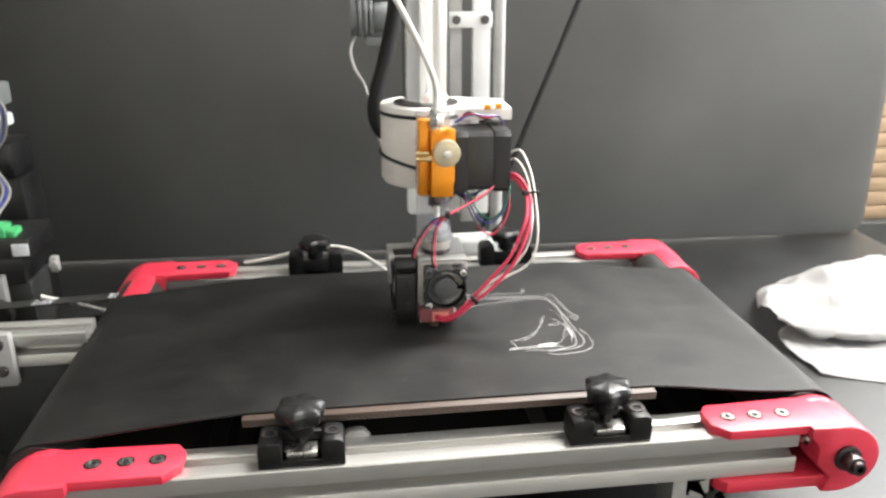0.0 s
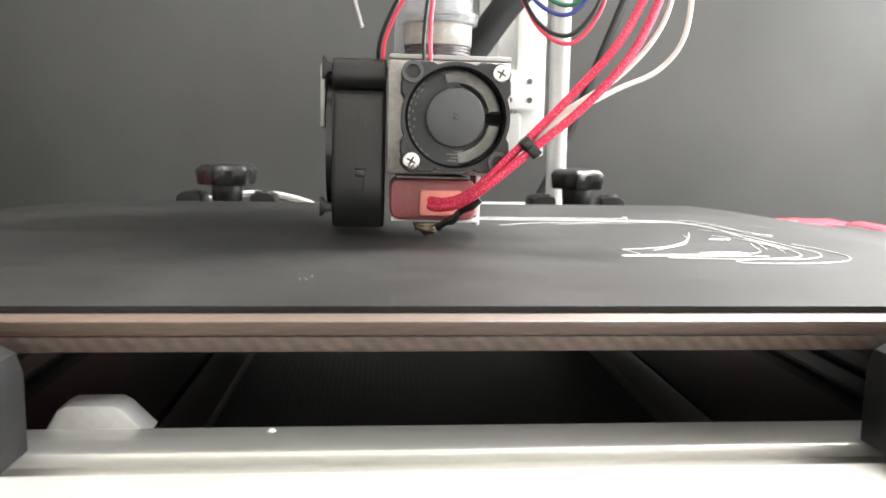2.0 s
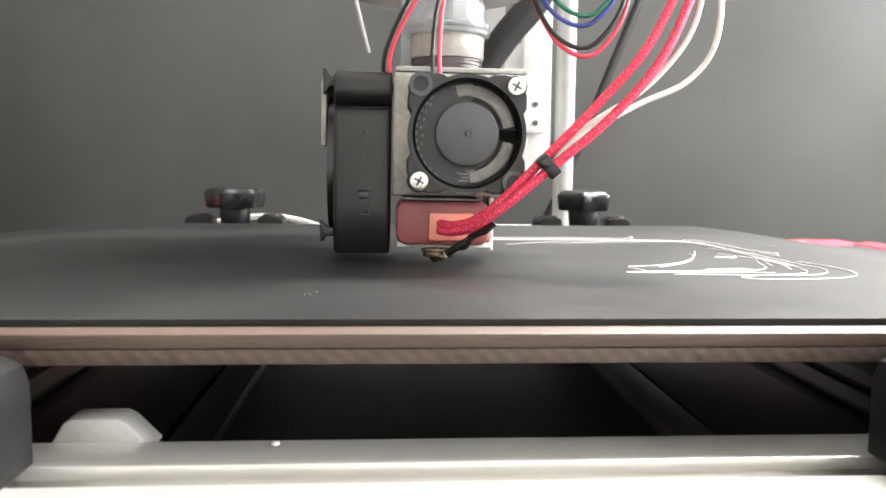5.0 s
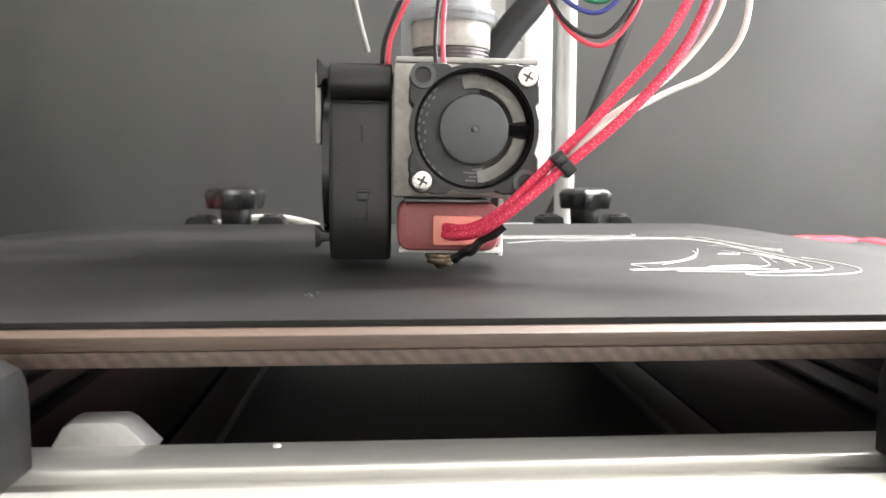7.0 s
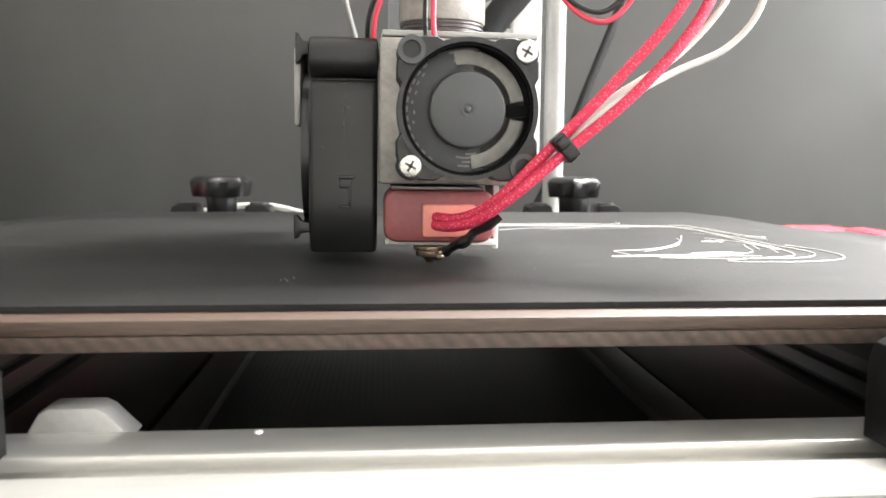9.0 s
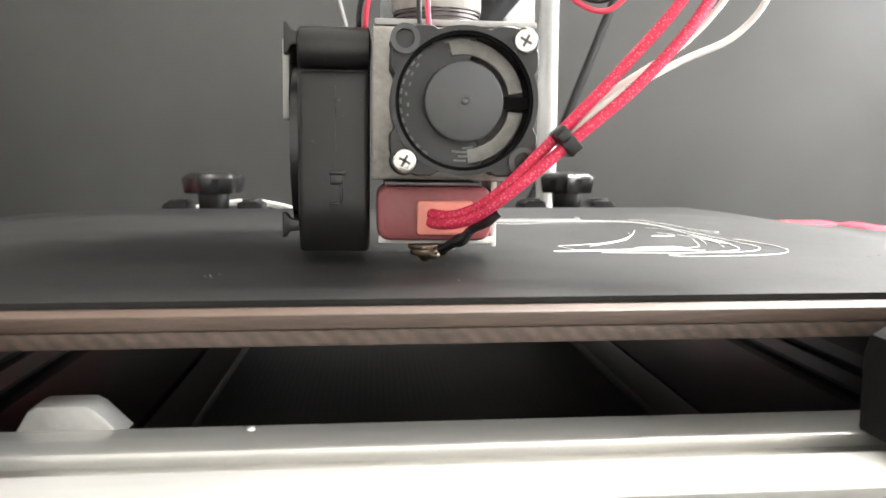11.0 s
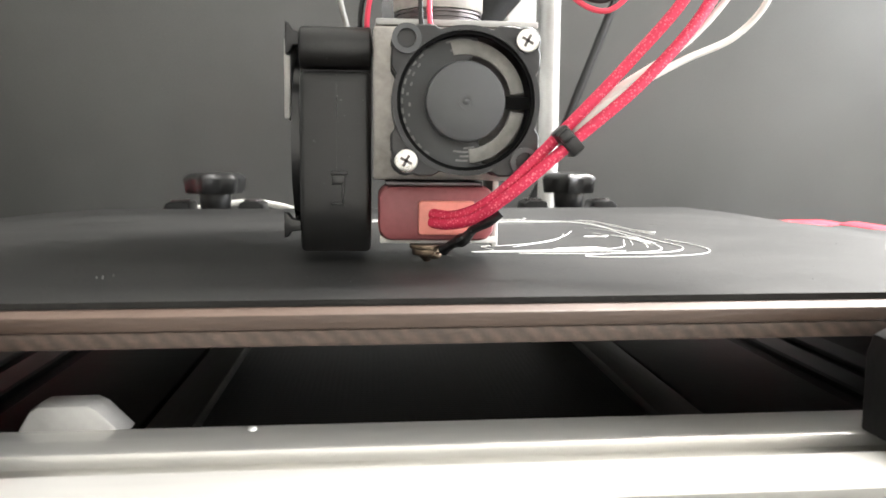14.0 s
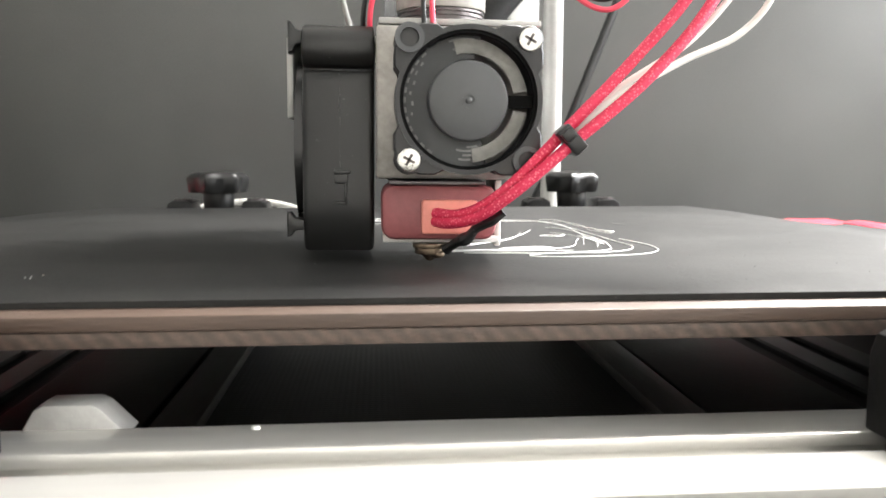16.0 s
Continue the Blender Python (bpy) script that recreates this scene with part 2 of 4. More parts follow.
def prism(bm, outline, axis, a, b, bevel=0.0, segs=2):
    """A flat outline, given in the two other axes in order, drawn out along axis from a to b."""
    def at(p, q, w):
        return {"x": (w, p, q), "y": (p, w, q), "z": (p, q, w)}[axis]
    lo = [bm.verts.new(at(p, q, a)) for p, q in outline]
    hi = [bm.verts.new(at(p, q, b)) for p, q in outline]
    n = len(outline)
    faces = [bm.faces.new(lo), bm.faces.new(hi[::-1])]
    for k in range(n):
        faces.append(bm.faces.new((lo[k], hi[k], hi[(k + 1) % n], lo[(k + 1) % n])))
    bmesh.ops.recalc_face_normals(bm, faces=faces)
    if bevel:
        bmesh.ops.bevel(bm, geom=list({e for f in faces[:2] for e in f.edges}), offset=bevel, segments=segs, profile=0.5, affect="EDGES")


def smooth_path(pts, per=8):
    pts = [Vector(p) for p in pts]
    out = []
    for k in range(len(pts) - 1):
        p0, p1, p2, p3 = pts[max(k - 1, 0)], pts[k], pts[k + 1], pts[min(k + 2, len(pts) - 1)]
        for j in range(per):
            s = j / per
            out.append(0.5 * (2 * p1 + (p2 - p0) * s + (2 * p0 - 5 * p1 + 4 * p2 - p3) * s * s + (3 * p1 - p0 - 3 * p2 + p3) * s ** 3))
    return out + [pts[-1]]


def tube(bm, pts, r, n=10, per=8, flat=1.0, wobble=0.0):
    path = smooth_path(pts, per)
    side = None
    rows = []
    for k, p in enumerate(path):
        d = (path[min(k + 1, len(path) - 1)] - path[max(k - 1, 0)]).normalized()
        if side is None:
            side = d.cross(Vector((0, 0, 1)) if abs(d.z) < 0.9 else Vector((1, 0, 0))).normalized()
        side = (side - d * side.dot(d)).normalized()
        up = side.cross(d)
        rr = r * (1 + wobble * noise.noise(p * 0.35)) if wobble else r
        rows.append([bm.verts.new(p + side * rr * math.cos(a) + up * rr * flat * math.sin(a)) for a in (2 * math.pi * j / n for j in range(n))])
    for a, b in zip(rows, rows[1:]):
        for j in range(n):
            bm.faces.new((a[j], a[(j + 1) % n], b[(j + 1) % n], b[j]))
    bm.faces.new(rows[0][::-1])
    bm.faces.new(rows[-1])


def part(name, bm, mat, parent=None, label="", smooth=True, at=None):
    """Links a bmesh as one mesh object, in metres."""
    bmesh.ops.recalc_face_normals(bm, faces=bm.faces)
    bmesh.ops.scale(bm, vec=(MM, MM, MM), verts=bm.verts)
    me = bpy.data.meshes.new(name)
    bm.to_mesh(me)
    bm.free()
    me.materials.append(mat)
    if smooth:
        me.polygons.foreach_set("use_smooth", [True] * len(me.polygons))
        me.set_sharp_from_angle(angle=radians(35))
    ob = new(name, me)
    if parent is not None:
        ob.parent = parent
    if label:
        tagged(ob, label)
    if at is not None:
        ob.matrix_basis = at
    return ob


def B():
    return bmesh.new()


def boxed(name, mat, parent, *dims, bevel=0.0, label=""):
    bm = B()
    box(bm, *dims, bevel=bevel)
    return part(name, bm, mat, parent, label)


def piped(name, mat, parent, pts, r, label="", n=10, per=8, flat=1.0, wobble=0.0):
    bm = B()
    tube(bm, pts, r, n, per, flat, wobble)
    return part(name, bm, mat, parent, label)


# ---- setting ----
TZ = TABLE * 1000


# out-of-view room, added to enclose the scene and bounce its light
def wall(name, *dims, mat=M_WALL):
    ob = boxed(name, mat, None, *dims)
    return tagged(ob, "plain room wall added to enclose the scene", "wall", kind="structure")


wall("wall_north", -2000, 1500, 2000, 2100, -900, 2000)
wall("wall_south", -2000, 1500, -2100, -2000, -900, 2000)
wall("wall_west", -2100, -2000, -2000, 2000, -900, 2000, mat=M_WALL_DIM)
# added wall, left open for the right area light
bm = B()
for d in ((-2000, 2000, -900, 180), (-2000, 2000, 1330, 2000), (-2000, -950, 180, 1330), (1150, 2000, 180, 1330)):
    box(bm, 1500, 1600, *d)
tagged(part("wall_east", bm, M_WALL, None), "room wall added out of view, open for the right area light", "wall", kind="structure")
# made-up frame round the right area light; no window is in view
win = tagged(new("added_window"), "white frame added around the right area light", "window", kind="structure")
for d in ((-950, 1150, 180, 220), (-950, 1150, 1290, 1330), (-950, -910, 220, 1290), (1110, 1150, 220, 1290)):
    boxed("added_frame", M_WHITE_PAINT, win, 1530, 1570, *d, bevel=2)
# made-up housing for the overhead area light, out of view
lampbox = tagged(new("overhead_light_housing"), "long white housing on two rods added over the overhead light", "lamp")
lampbox.location = (0.95, 0.72, 1.66)
boxed("housing", M_WHITE_PAINT, lampbox, -510, 510, -230, 230, 5, 45, bevel=4)
for rx in (-400, 400):
    bm = B()
    cyl(bm, (rx, 0, 190), 6, 300, "z", 12)
    part("rod", bm, M_STEEL, lampbox)
tagged(boxed("ceiling", M_WALL, None, -2100, 1600, -2100, 2100, 2000, 2100), "plain white ceiling added out of view", "ceiling", kind="structure")
tagged(boxed("floor", M_FLOOR, None, -2100, 1600, -2100, 2100, -1000, -900), "grey floor added out of view", "floor", kind="structure")

table = tagged(new("worktable"), "dark worktop table under the conveyor printer", "table")
table.location = (0, 0, -0.9)


def table_part(name, mat, *d, bevel=0.0):
    ob = boxed(name, mat, table, *d, bevel=bevel)
    ob.location = (0, 0, 0.9)


table_part("tabletop", M_TABLE, -900, 640, -500, 640, TZ - 30, TZ, bevel=2)
for tx in (-860, 560):
    for ty in (-460, 560):
        table_part("leg", M_DARK_BAR, tx, tx + 40, ty, ty + 40, -900, TZ - 30)


def rounded(x0, x1, z0, z1, r, n=8):
    out = []
    for cx, cz, a0 in ((x1 - r, z1 - r, 0), (x0 + r, z1 - r, 90), (x0 + r, z0 + r, 180), (x1 - r, z0 + r, 270)):
        for k in range(n + 1):
            a = radians(a0 + 90 * k / n)
            out.append((cx + r * math.cos(a), cz + r * math.sin(a)))
    return out


bm = B()
prism(bm, rounded(-464, 638, TZ + 1, 760, 22), "y", 0, 6, 1.0)
tagged(part("back_panel", bm, M_BOARD, None, at=pose(0, 0.469, 0, 0, 0, -1.5)), "dark grey smooth plastic sheet standing on the worktop", "panel")

# ---- conveyor frame ----
conveyor = tagged(new("belt_conveyor"), "aluminium profile conveyor frame with red printed corner brackets", "conveyor")
conveyor.location = (0, 0, TABLE)
LIFT = pose(0, 0, -TABLE)


def cpart(name, bm, mat, label="", parent=None):
    ob = part(name, bm, mat, conveyor if parent is None else parent, label)
    if parent is None:
        ob.matrix_basis = LIFT
    return ob


def profile(c, q, h=15.0):
    """Section of a slotted profile round (c, q)."""
    s, d, w, e = 3.6, 2.2, 7.0, 11.0
    one = [(-h + 0.8, h), (-s - 0.9, h), (-s - 0.25, h - 0.25), (-s, h - 0.9), (-s, h - d), (-w, h - d), (-w + 4.5, h - e), (w - 4.5, h - e), (w, h - d), (s, h - d), (s, h - 0.9), (s + 0.25, h - 0.25), (s + 0.9, h), (h - 0.8, h)]
    out = []
    for k in range(4):
        a = radians(-90 * k)
        out += [(c + p * math.cos(a) - r * math.sin(a), q + p * math.sin(a) + r * math.cos(a)) for p, r in one]
    return out


RAIL_N, RAIL_F = -108.0, 196.0
for yc in (RAIL_N, RAIL_F):
    bm = B()
    prism(bm, profile(yc, -35.0, 15.0), "x", -232, 203)
    cpart("rail", bm, M_ALU, "silver slotted aluminium profile")
for xc in (-150, 150):
    bm = B()
    prism(bm, profile(xc, -66.0, 15.0), "y", RAIL_N - 12, RAIL_F + 12)
    cpart("cross_rail", bm, M_DARK_BAR)
for fx, yc in ((-200, RAIL_N), (126, RAIL_N), (-225, RAIL_F), (205, RAIL_F)):
    bm = B()
    box(bm, fx, fx + 24, yc - 12, yc + 12, TZ, -50, 1)
    cpart("foot", bm, M_ALU_MATT, "grey block foot")
for edge, strip in ((-112, -60), (106, 50)):
    side_ = 1 if edge > 0 else -1
    bm = B()
    p, q = sorted((strip, strip + side_ * 11))
    box(bm, p, q, -90, 178, -42, -38.5, 0.8)
    box(bm, q - 1.5 if side_ > 0 else p, q if side_ > 0 else p + 1.5, -90, 178, -50, -41.8, 0.3)
    bar = cpart("support_bar", bm, M_STRIP, "grey steel angle under the plate")
    bm = B()
    p, q = sorted((strip + side_ * 14.5, edge))
    box(bm, p, q, -88, 176, -44, -41, 0.8)
    part("flange", bm, M_DARK_BAR, bar, "dark flat steel flange")

# paint drop and the clip block on the near profile
bm = B()
bmesh.ops.create_icosphere(bm, subdivisions=2, radius=0.75, matrix=Matrix.Translation((-37.7, -95.5, -20.0)) @ Matrix.Diagonal((1, 1, 0.6, 1)))
cpart("paint_drop", bm, M_WHITE_PAINT, "tiny white drop on the profile")
bm = B()
prism(bm, [(-75, -21), (-72.5, -16.8), (-71, -16), (-63.5, -16), (-62, -16.8), (-58, -21)], "y", -94, -87.5, 0.6)
cpart("clip_block", bm, M_ALU_MATT, "small grey metal block")


def corner_bracket(mx, my):
    """A red printed end bracket: two arms over and under the profile, a rounded head with the roller bolt."""
    def X(x):
        # the far pair stands a little wider
        wide = 0 if my > 0 else (7 if mx > 0 else -5)
        return (x if mx > 0 else -18 - x) + wide

    def Y(y):
        return y if my > 0 else 85 - y
    bm = B()
    arm = [(147, -118), (147, -103), (152, -96), (206, -94), (226, -94), (226, -127), (156, -127)]
    prism(bm, [(X(p), Y(q)) for p, q in arm], "z", -20.5, -14, 1.2)
    arm2 = [(152, -120), (152, -98), (226, -94), (226, -127), (158, -127)]
    if my > 0:
        prism(bm, [(X(p), Y(q)) for p, q in arm2], "z", -59, -50.5, 1.2)
    headp = []
    for k in range(13):
        a = radians(100 - 200 * k / 12)
        headp.append((X(226 + 27 * math.cos(a)), -37.5 + 23.4 * math.sin(a)))
    headp += [(X(218), -60), (X(222), -50), (X(212), -40), (X(212), -28), (X(206), -20), (X(206), -14)]
    prism(bm, headp, "y", Y(-131), Y(-94), 1.5)
    inner = [(X(225 + 26 * math.cos(radians(a))), -37 + 23.5 * math.sin(radians(a))) for a in range(-60, 121, 15)] + [(X(206), -14), (X(212), -40)]
    prism(bm, inner, "y", Y(-101), Y(-92.5), 1.0)
    if my < 0:
        # a lip round the roller reaches in to the belt
        lip = [(X(224 + r * math.cos(radians(a))), -36 + r * math.sin(radians(a))) for r, sweep in ((24, range(20, 116, 8)), (20.5, range(115, 19, -8))) for a in sweep]
        prism(bm, lip, "y", 133, Y(-92), 0.6)
        bmesh.ops.translate(bm, verts=bm.verts, vec=(0, 0, 1.0))
    br = cpart("corner_bracket", bm, M_RED, "glossy red printed corner bracket")
    up = 0 if my > 0 else 1.0
    for hx in (161, 178.5, 196.5):
        b2 = B()
        ring(b2, (X(hx), Y(-111), -13.8 + up), 3.8, 1.9, 0.9, "z", 24)
        part("screw", b2, M_STEEL, br)
        b2 = B()
        cyl(b2, (X(hx), Y(-111), -13.95 + up), 4.9, 0.5, "z", 24)
        part("screw_recess", b2, M_BLACK_GLOSS, br)
    b2 = B()
    cyl(b2, (X(231), Y(-132), -36), 8.5, 3, "y", 28, bevel=0.5)
    cyl(b2, (X(231), Y(-137), -36), 6.0, 8, "y", 24, bevel=0.6)
    ring(b2, (X(231), Y(-142), -36), 4.2, 2.2, 5, "y", 20)
    part("axle_bolt", b2, M_DARK_STEEL, br, "dark hexagon socket bolt")
    if mx > 0:
        b2 = B()
        cyl(b2, (X(208), Y(-116), -30), 2.6, 16, "x", 16)
        cyl(b2, (X(214), Y(-116), -30), 4.6, 5, "x", 6)
        part("tension_screw", b2, M_STEEL, br)


for mx in (1, -1):
    for my in (1, -1):
        corner_bracket(mx, my)


def clamp(x, y, my):
    """Black clamp block on the profile with a lobed star knob."""
    def Y(q):
        return y + my * q
    bm = B()
    top = -3.2 if y < 0 else 0.3
    for s in (-1, 1):
        prism(bm, [(x + s * 11, -20), (x + s * 11, -6), (x + s * 12.2, top - 0.8), (x + s * 14, top), (x + s * 21, top), (x + s * 23.6, top - 1.4), (x + s * 24.6, top - 4.5), (x + s * 24.6, -20)], "y", Y(-17), Y(2), 0.9)
    box(bm, x - 12, x + 12, min(Y(-16.5), Y(2)), max(Y(-16.5), Y(2)), -20, -15.5, 0.5)
    box(bm, x - 12, x + 12, min(Y(-2), Y(2)), max(Y(-2), Y(2)), -20, -6, 0.5)
    cl = cpart("clamp", bm, M_CLAMP, "black plastic clamp with star knob")
    bm = B()
    for s in (-1, 1):
        ring(bm, (x + s * 17.8, Y(-7), top + 0.1), 4.6, 2.7, 1.0, "z", 24)
    part("bush", bm, M_DARK_STEEL, cl)
    bm = B()
    prism(bm, [(x + p, Y(q)) for p, q in ((-10.4, -11), (-8.4, -14.5), (8.4, -14.5), (10.4, -11), (10.4, -3), (-10.4, -3))], "z", -15.4, -11.6, 0.5)
    part("nut", bm, M_STEEL, cl)
    bm = B()
    cyl(bm, (x, Y(-4), -6), 3.4, 17, "z", 16)
    cyl(bm, (x, Y(-4), 0.2), 7.2, 9.5, "z", 20, r2=7.8, bevel=0.5)
    part("stem", bm, M_KNOB, cl)
    bm = B()
    low, mid, top = [], [], []
    n = 84
    for k in range(n):
        a = 2 * math.pi * k / n
        r = 15.2 - 2.7 * abs(math.cos(3 * a + 0.7)) ** 1.3
        c, s = math.cos(a), math.sin(a)
        low.append(bm.verts.new((x + (r - 1.6) * c, Y(-4) + (r - 1.6) * s, 4.2)))
        mid.append([bm.verts.new((x + (r - q) * c, Y(-4) + (r - q) * s, z)) for q, z in ((0.9, 4.9), (0.0, 11.4))])
        top.append([bm.verts.new((x + q * c, Y(-4) + q * s, z)) for q, z in ((r - 0.4, 12.1), (r - 2.0, 13.5), (r - 3.2, 14.0), (1.0, 14.7))])
    for k in range(n):
        j = (k + 1) % n
        chain_a, chain_b = [low[k], *mid[k], *top[k]], [low[j], *mid[j], *top[j]]
        for q in range(len(chain_a) - 1):
            bm.faces.new((chain_a[q], chain_b[q], chain_b[q + 1], chain_a[q + 1]))
    bm.faces.new(low[::-1])
    bm.faces.new([t[3] for t in top])
    part("knob", bm, M_KNOB, cl, "glossy black star knob")


for kx in (-98, 84.2):
    clamp(kx, -104, 1)
for kx in (-96.8, 81):
    clamp(kx, 180, -1)

# ---- belt, plate and rollers ----
plate = tagged(new("support_plate"), "brown laminate plate clamped under the belt", "plate")
boxed("top_ply", M_PLATE, plate, -133, 120, -97, 132, -3.7, -1.2, bevel=0.5)
boxed("bottom_ply", M_PLATE_EDGE, plate, -132.6, 119.6, -96.8, 131.6, -6.4, -3.72, bevel=0.5, label="dark brown woven laminate ply")

X_L, X_R, Z_R, R_B = -251.0, 221.0, -33.0, 22.0
for rx in (X_L, X_R):
    bm = B()
    cyl(bm, (rx, 40, Z_R), R_B - 1.4, 265, "y", 40)
    cpart("roller", bm, M_DARK_BAR, "dark roller inside the belt")

loop = []
for k in range(25):
    a = radians(90 - 180 * k / 24)
    loop.append((X_R + 5 + R_B * math.cos(a), Z_R + R_B * math.sin(a)))
for k in range(25):
    a = radians(270 - 180 * k / 24)
    loop.append((X_L + R_B * math.cos(a), Z_R + R_B * math.sin(a)))
loop += [(-222, -8.6), (-190, -5.2), (-158, -1.8), (-133, 0), (-60, 0), (0, 0), (60, 0), (120, 0), (140, -2.2), (165, -6.0), (192, -9.2), (212, -10.6)]
YS = [-91.0 + 221.0 * k / 26 for k in range(27)]
bm = B()
n = len(loop)
outer, inner = [], []
for k, (p, q) in enumerate(loop):
    a, b = loop[k - 1], loop[(k + 1) % n]
    nx, nz = b[1] - a[1], -(b[0] - a[0])
    l = math.hypot(nx, nz)
    row_o, row_i = [], []
    for y in YS:
        w = 0.5 * noise.noise(Vector((p * 0.02, y * 0.3, q * 0.05))) if y in (YS[0], YS[-1]) else 0
        row_o.append(bm.verts.new((p, y + w, q)))
        row_i.append(bm.verts.new((p + 1.1 * nx / l, y + w, q + 1.1 * nz / l)))
    outer.append(row_o)
    inner.append(row_i)
for k in range(n):
    j = (k + 1) % n
    for c in range(len(YS) - 1):
        bm.faces.new((outer[k][c], outer[j][c], outer[j][c + 1], outer[k][c + 1]))
        bm.faces.new((inner[k][c], inner[k][c + 1], inner[j][c + 1], inner[j][c])).material_index = 1
    bm.faces.new((outer[k][0], inner[k][0], inner[j][0], outer[j][0]))
    bm.faces.new((outer[k][-1], outer[j][-1], inner[j][-1], inner[k][-1]))
belt = part("conveyor_belt", bm, M_BELT, None)
belt.data.materials.append(M_BACKING)
tagged(belt, "black matt rubber conveyor belt with dusty scuffs", "belt")

# ---- print on the belt (moves with the belt) ----
trace = tagged(new("filament_trace"), "thin white extruded filament outline stuck on the black belt", "print")
STRANDS = [
    (0.35, [(9, 66), (18, 66), (50, 66), (68, 65), (72, 68), (72, 74)]),
    (0.40, [(11, 57), (20, 57), (60, 56), (83, 52), (88, 45), (92, 20), (94, -8), (95, -24), (89, -33), (77, -36), (51, -34)]),
    (0.40, [(10, 60), (40, 60.5), (80, 57), (87, 51), (91, 36), (90, 10), (91, -3), (90, -20), (86, -31), (72, -36), (66, -39), (68, -42), (82, -42), (94, -38), (99.5, -30), (100, -18), (97, -6)]),
    (0.35, [(88, 60), (94, 55), (95, 38), (99, 20), (102, 16), (99.5, 13), (97.5, 19)]),
    (0.30, [(77, 20), (70, 3), (60, -11), (50, -17), (44, -19), (46, -26), (45, -29)]),
    (0.55, [(40, -31), (50, -29.5), (62, -29), (73, -29.5)]),
    (0.42, [(40.5, -31.5), (55, -31), (78, -31)]),
    (0.30, [(72, -27.5), (80, -22), (84, -10), (86, -4)]),
    (0.30, [(86, 8), (88, -2), (88.4, -14), (86, -24)]),
    (0.25, [(88, 5), (91.5, -8), (90.5, -18)]),
    (0.30, [(82, 14), (85, 8), (82, 3), (77, 3.5), (79, 6), (84, 5.5)]),
]
for r, pts in STRANDS:
    piped("strand", M_PRINT, trace, [(x, y, r * 0.4) for x, y in pts], r * 0.42, n=8, per=7, flat=0.8, wobble=0.4)
WISPS = [
    [(52, -20), (60, -14), (67, -4), (71, 6), (73, 14)],
    [(84, 30), (88, 22), (90, 8), (87, -6), (84, -18)],
    [(20, 40), (34, 46), (50, 50), (64, 52), (78, 52)],
    [(90, 52), (95, 44), (97, 30), (95, 18), (99, 8)],
]
for pts in WISPS:
    piped("wisp", M_PRINT, trace, [(x, y, 0.12 + 0.25 * (k % 2)) for k, (x, y) in enumerate(pts)], 0.09, n=6, per=7, wobble=0.5)
bm = B()
prism(bm, [(88.6, -2), (89.8, -10), (89.2, -19), (88.2, -12)], "z", 0.05, 0.4, 0.08)
prism(bm, [(62, -27.5), (72, -26), (74, -29), (60, -30)], "z", 0.05, 0.7, 0.1)
part("flattened_blob", bm, M_PRINT, trace)
for pts in ([(40, 44), (52, 48), (70, 50)], [(110, 44), (113, 38)]):
    piped("residue", M_PRINT_FAINT, trace, [(x, y, 0.06) for x, y in pts], 0.25, n=6, per=5, flat=0.4)
rnd = random.Random(4)
bm = B()
for k in range(110):
    x, y = rnd.uniform(-125, 165), rnd.uniform(-86, 60)
    s = rnd.uniform(0.05, 0.15)
    bmesh.ops.create_icosphere(bm, subdivisions=1, radius=s, matrix=Matrix.Translation((x, y, s * 0.4)))
for x, y in ((-36, -65), (-35.3, -63.6), (-33.8, -62), (-34.6, -66), (110, 40)):
    bmesh.ops.create_icosphere(bm, subdivisions=1, radius=0.2, matrix=Matrix.Translation((x, y, 0.08)))
ob = part("dust", bm, M_PRINT_FAINT, trace)
tagged(ob, "pale dust specks", kind="stuff")

# ---- print head (moves towards the near side) ----
head = tagged(new("print_head"), "extruder print head with two black fans, orange feeder and red wires", "print head")

# hot end block with its metal bracket
bm = B()
box(bm, -18.5, 16.5, 11, 42, 18, 50.3, 0.8)
block = part("heatsink_block", bm, M_RESIN, head, "grey cast heatsink block")
bm = B()
box(bm, -18.2, 16.8, 24, 58, 50.6, 53.0, 0.4)
box(bm, -38.3, -18.0, 25, 58, 47.6, 49.8, 0.4)
box(bm, -38.3, -36.8, 22, 58, 31, 48.8, 0.4)
box(bm, -18.0, 16.8, 12, 24, 50.6, 52.0, 0.4)
part("bracket", bm, M_ALU_MATT, head, "bent aluminium bracket sheet")

# axial fan
bm = B()
FX, FZ = 0.1, 34.2
def flange_reach(a, notched):
    """How far the flange reaches at angle a: a rounded square, cut back to the round wall between its ears."""
    c, q = abs(math.cos(a)), abs(math.sin(a))
    r = 15.0 / max(c, q)
    # rounded corner round the screw
    u = (c + q) * 12.0
    d = 2 * 12.0 ** 2 - u * u
    if r > 16.2 and d < 9:
        r = min(r, u + math.sqrt(9 - d))
    if notched:
        off = abs(math.degrees(math.atan2(q, c)) - 45)
        cut = min(1.0, max(0.0, (off - 21) / 5))
        r += (14.75 - r) * cut
    return r


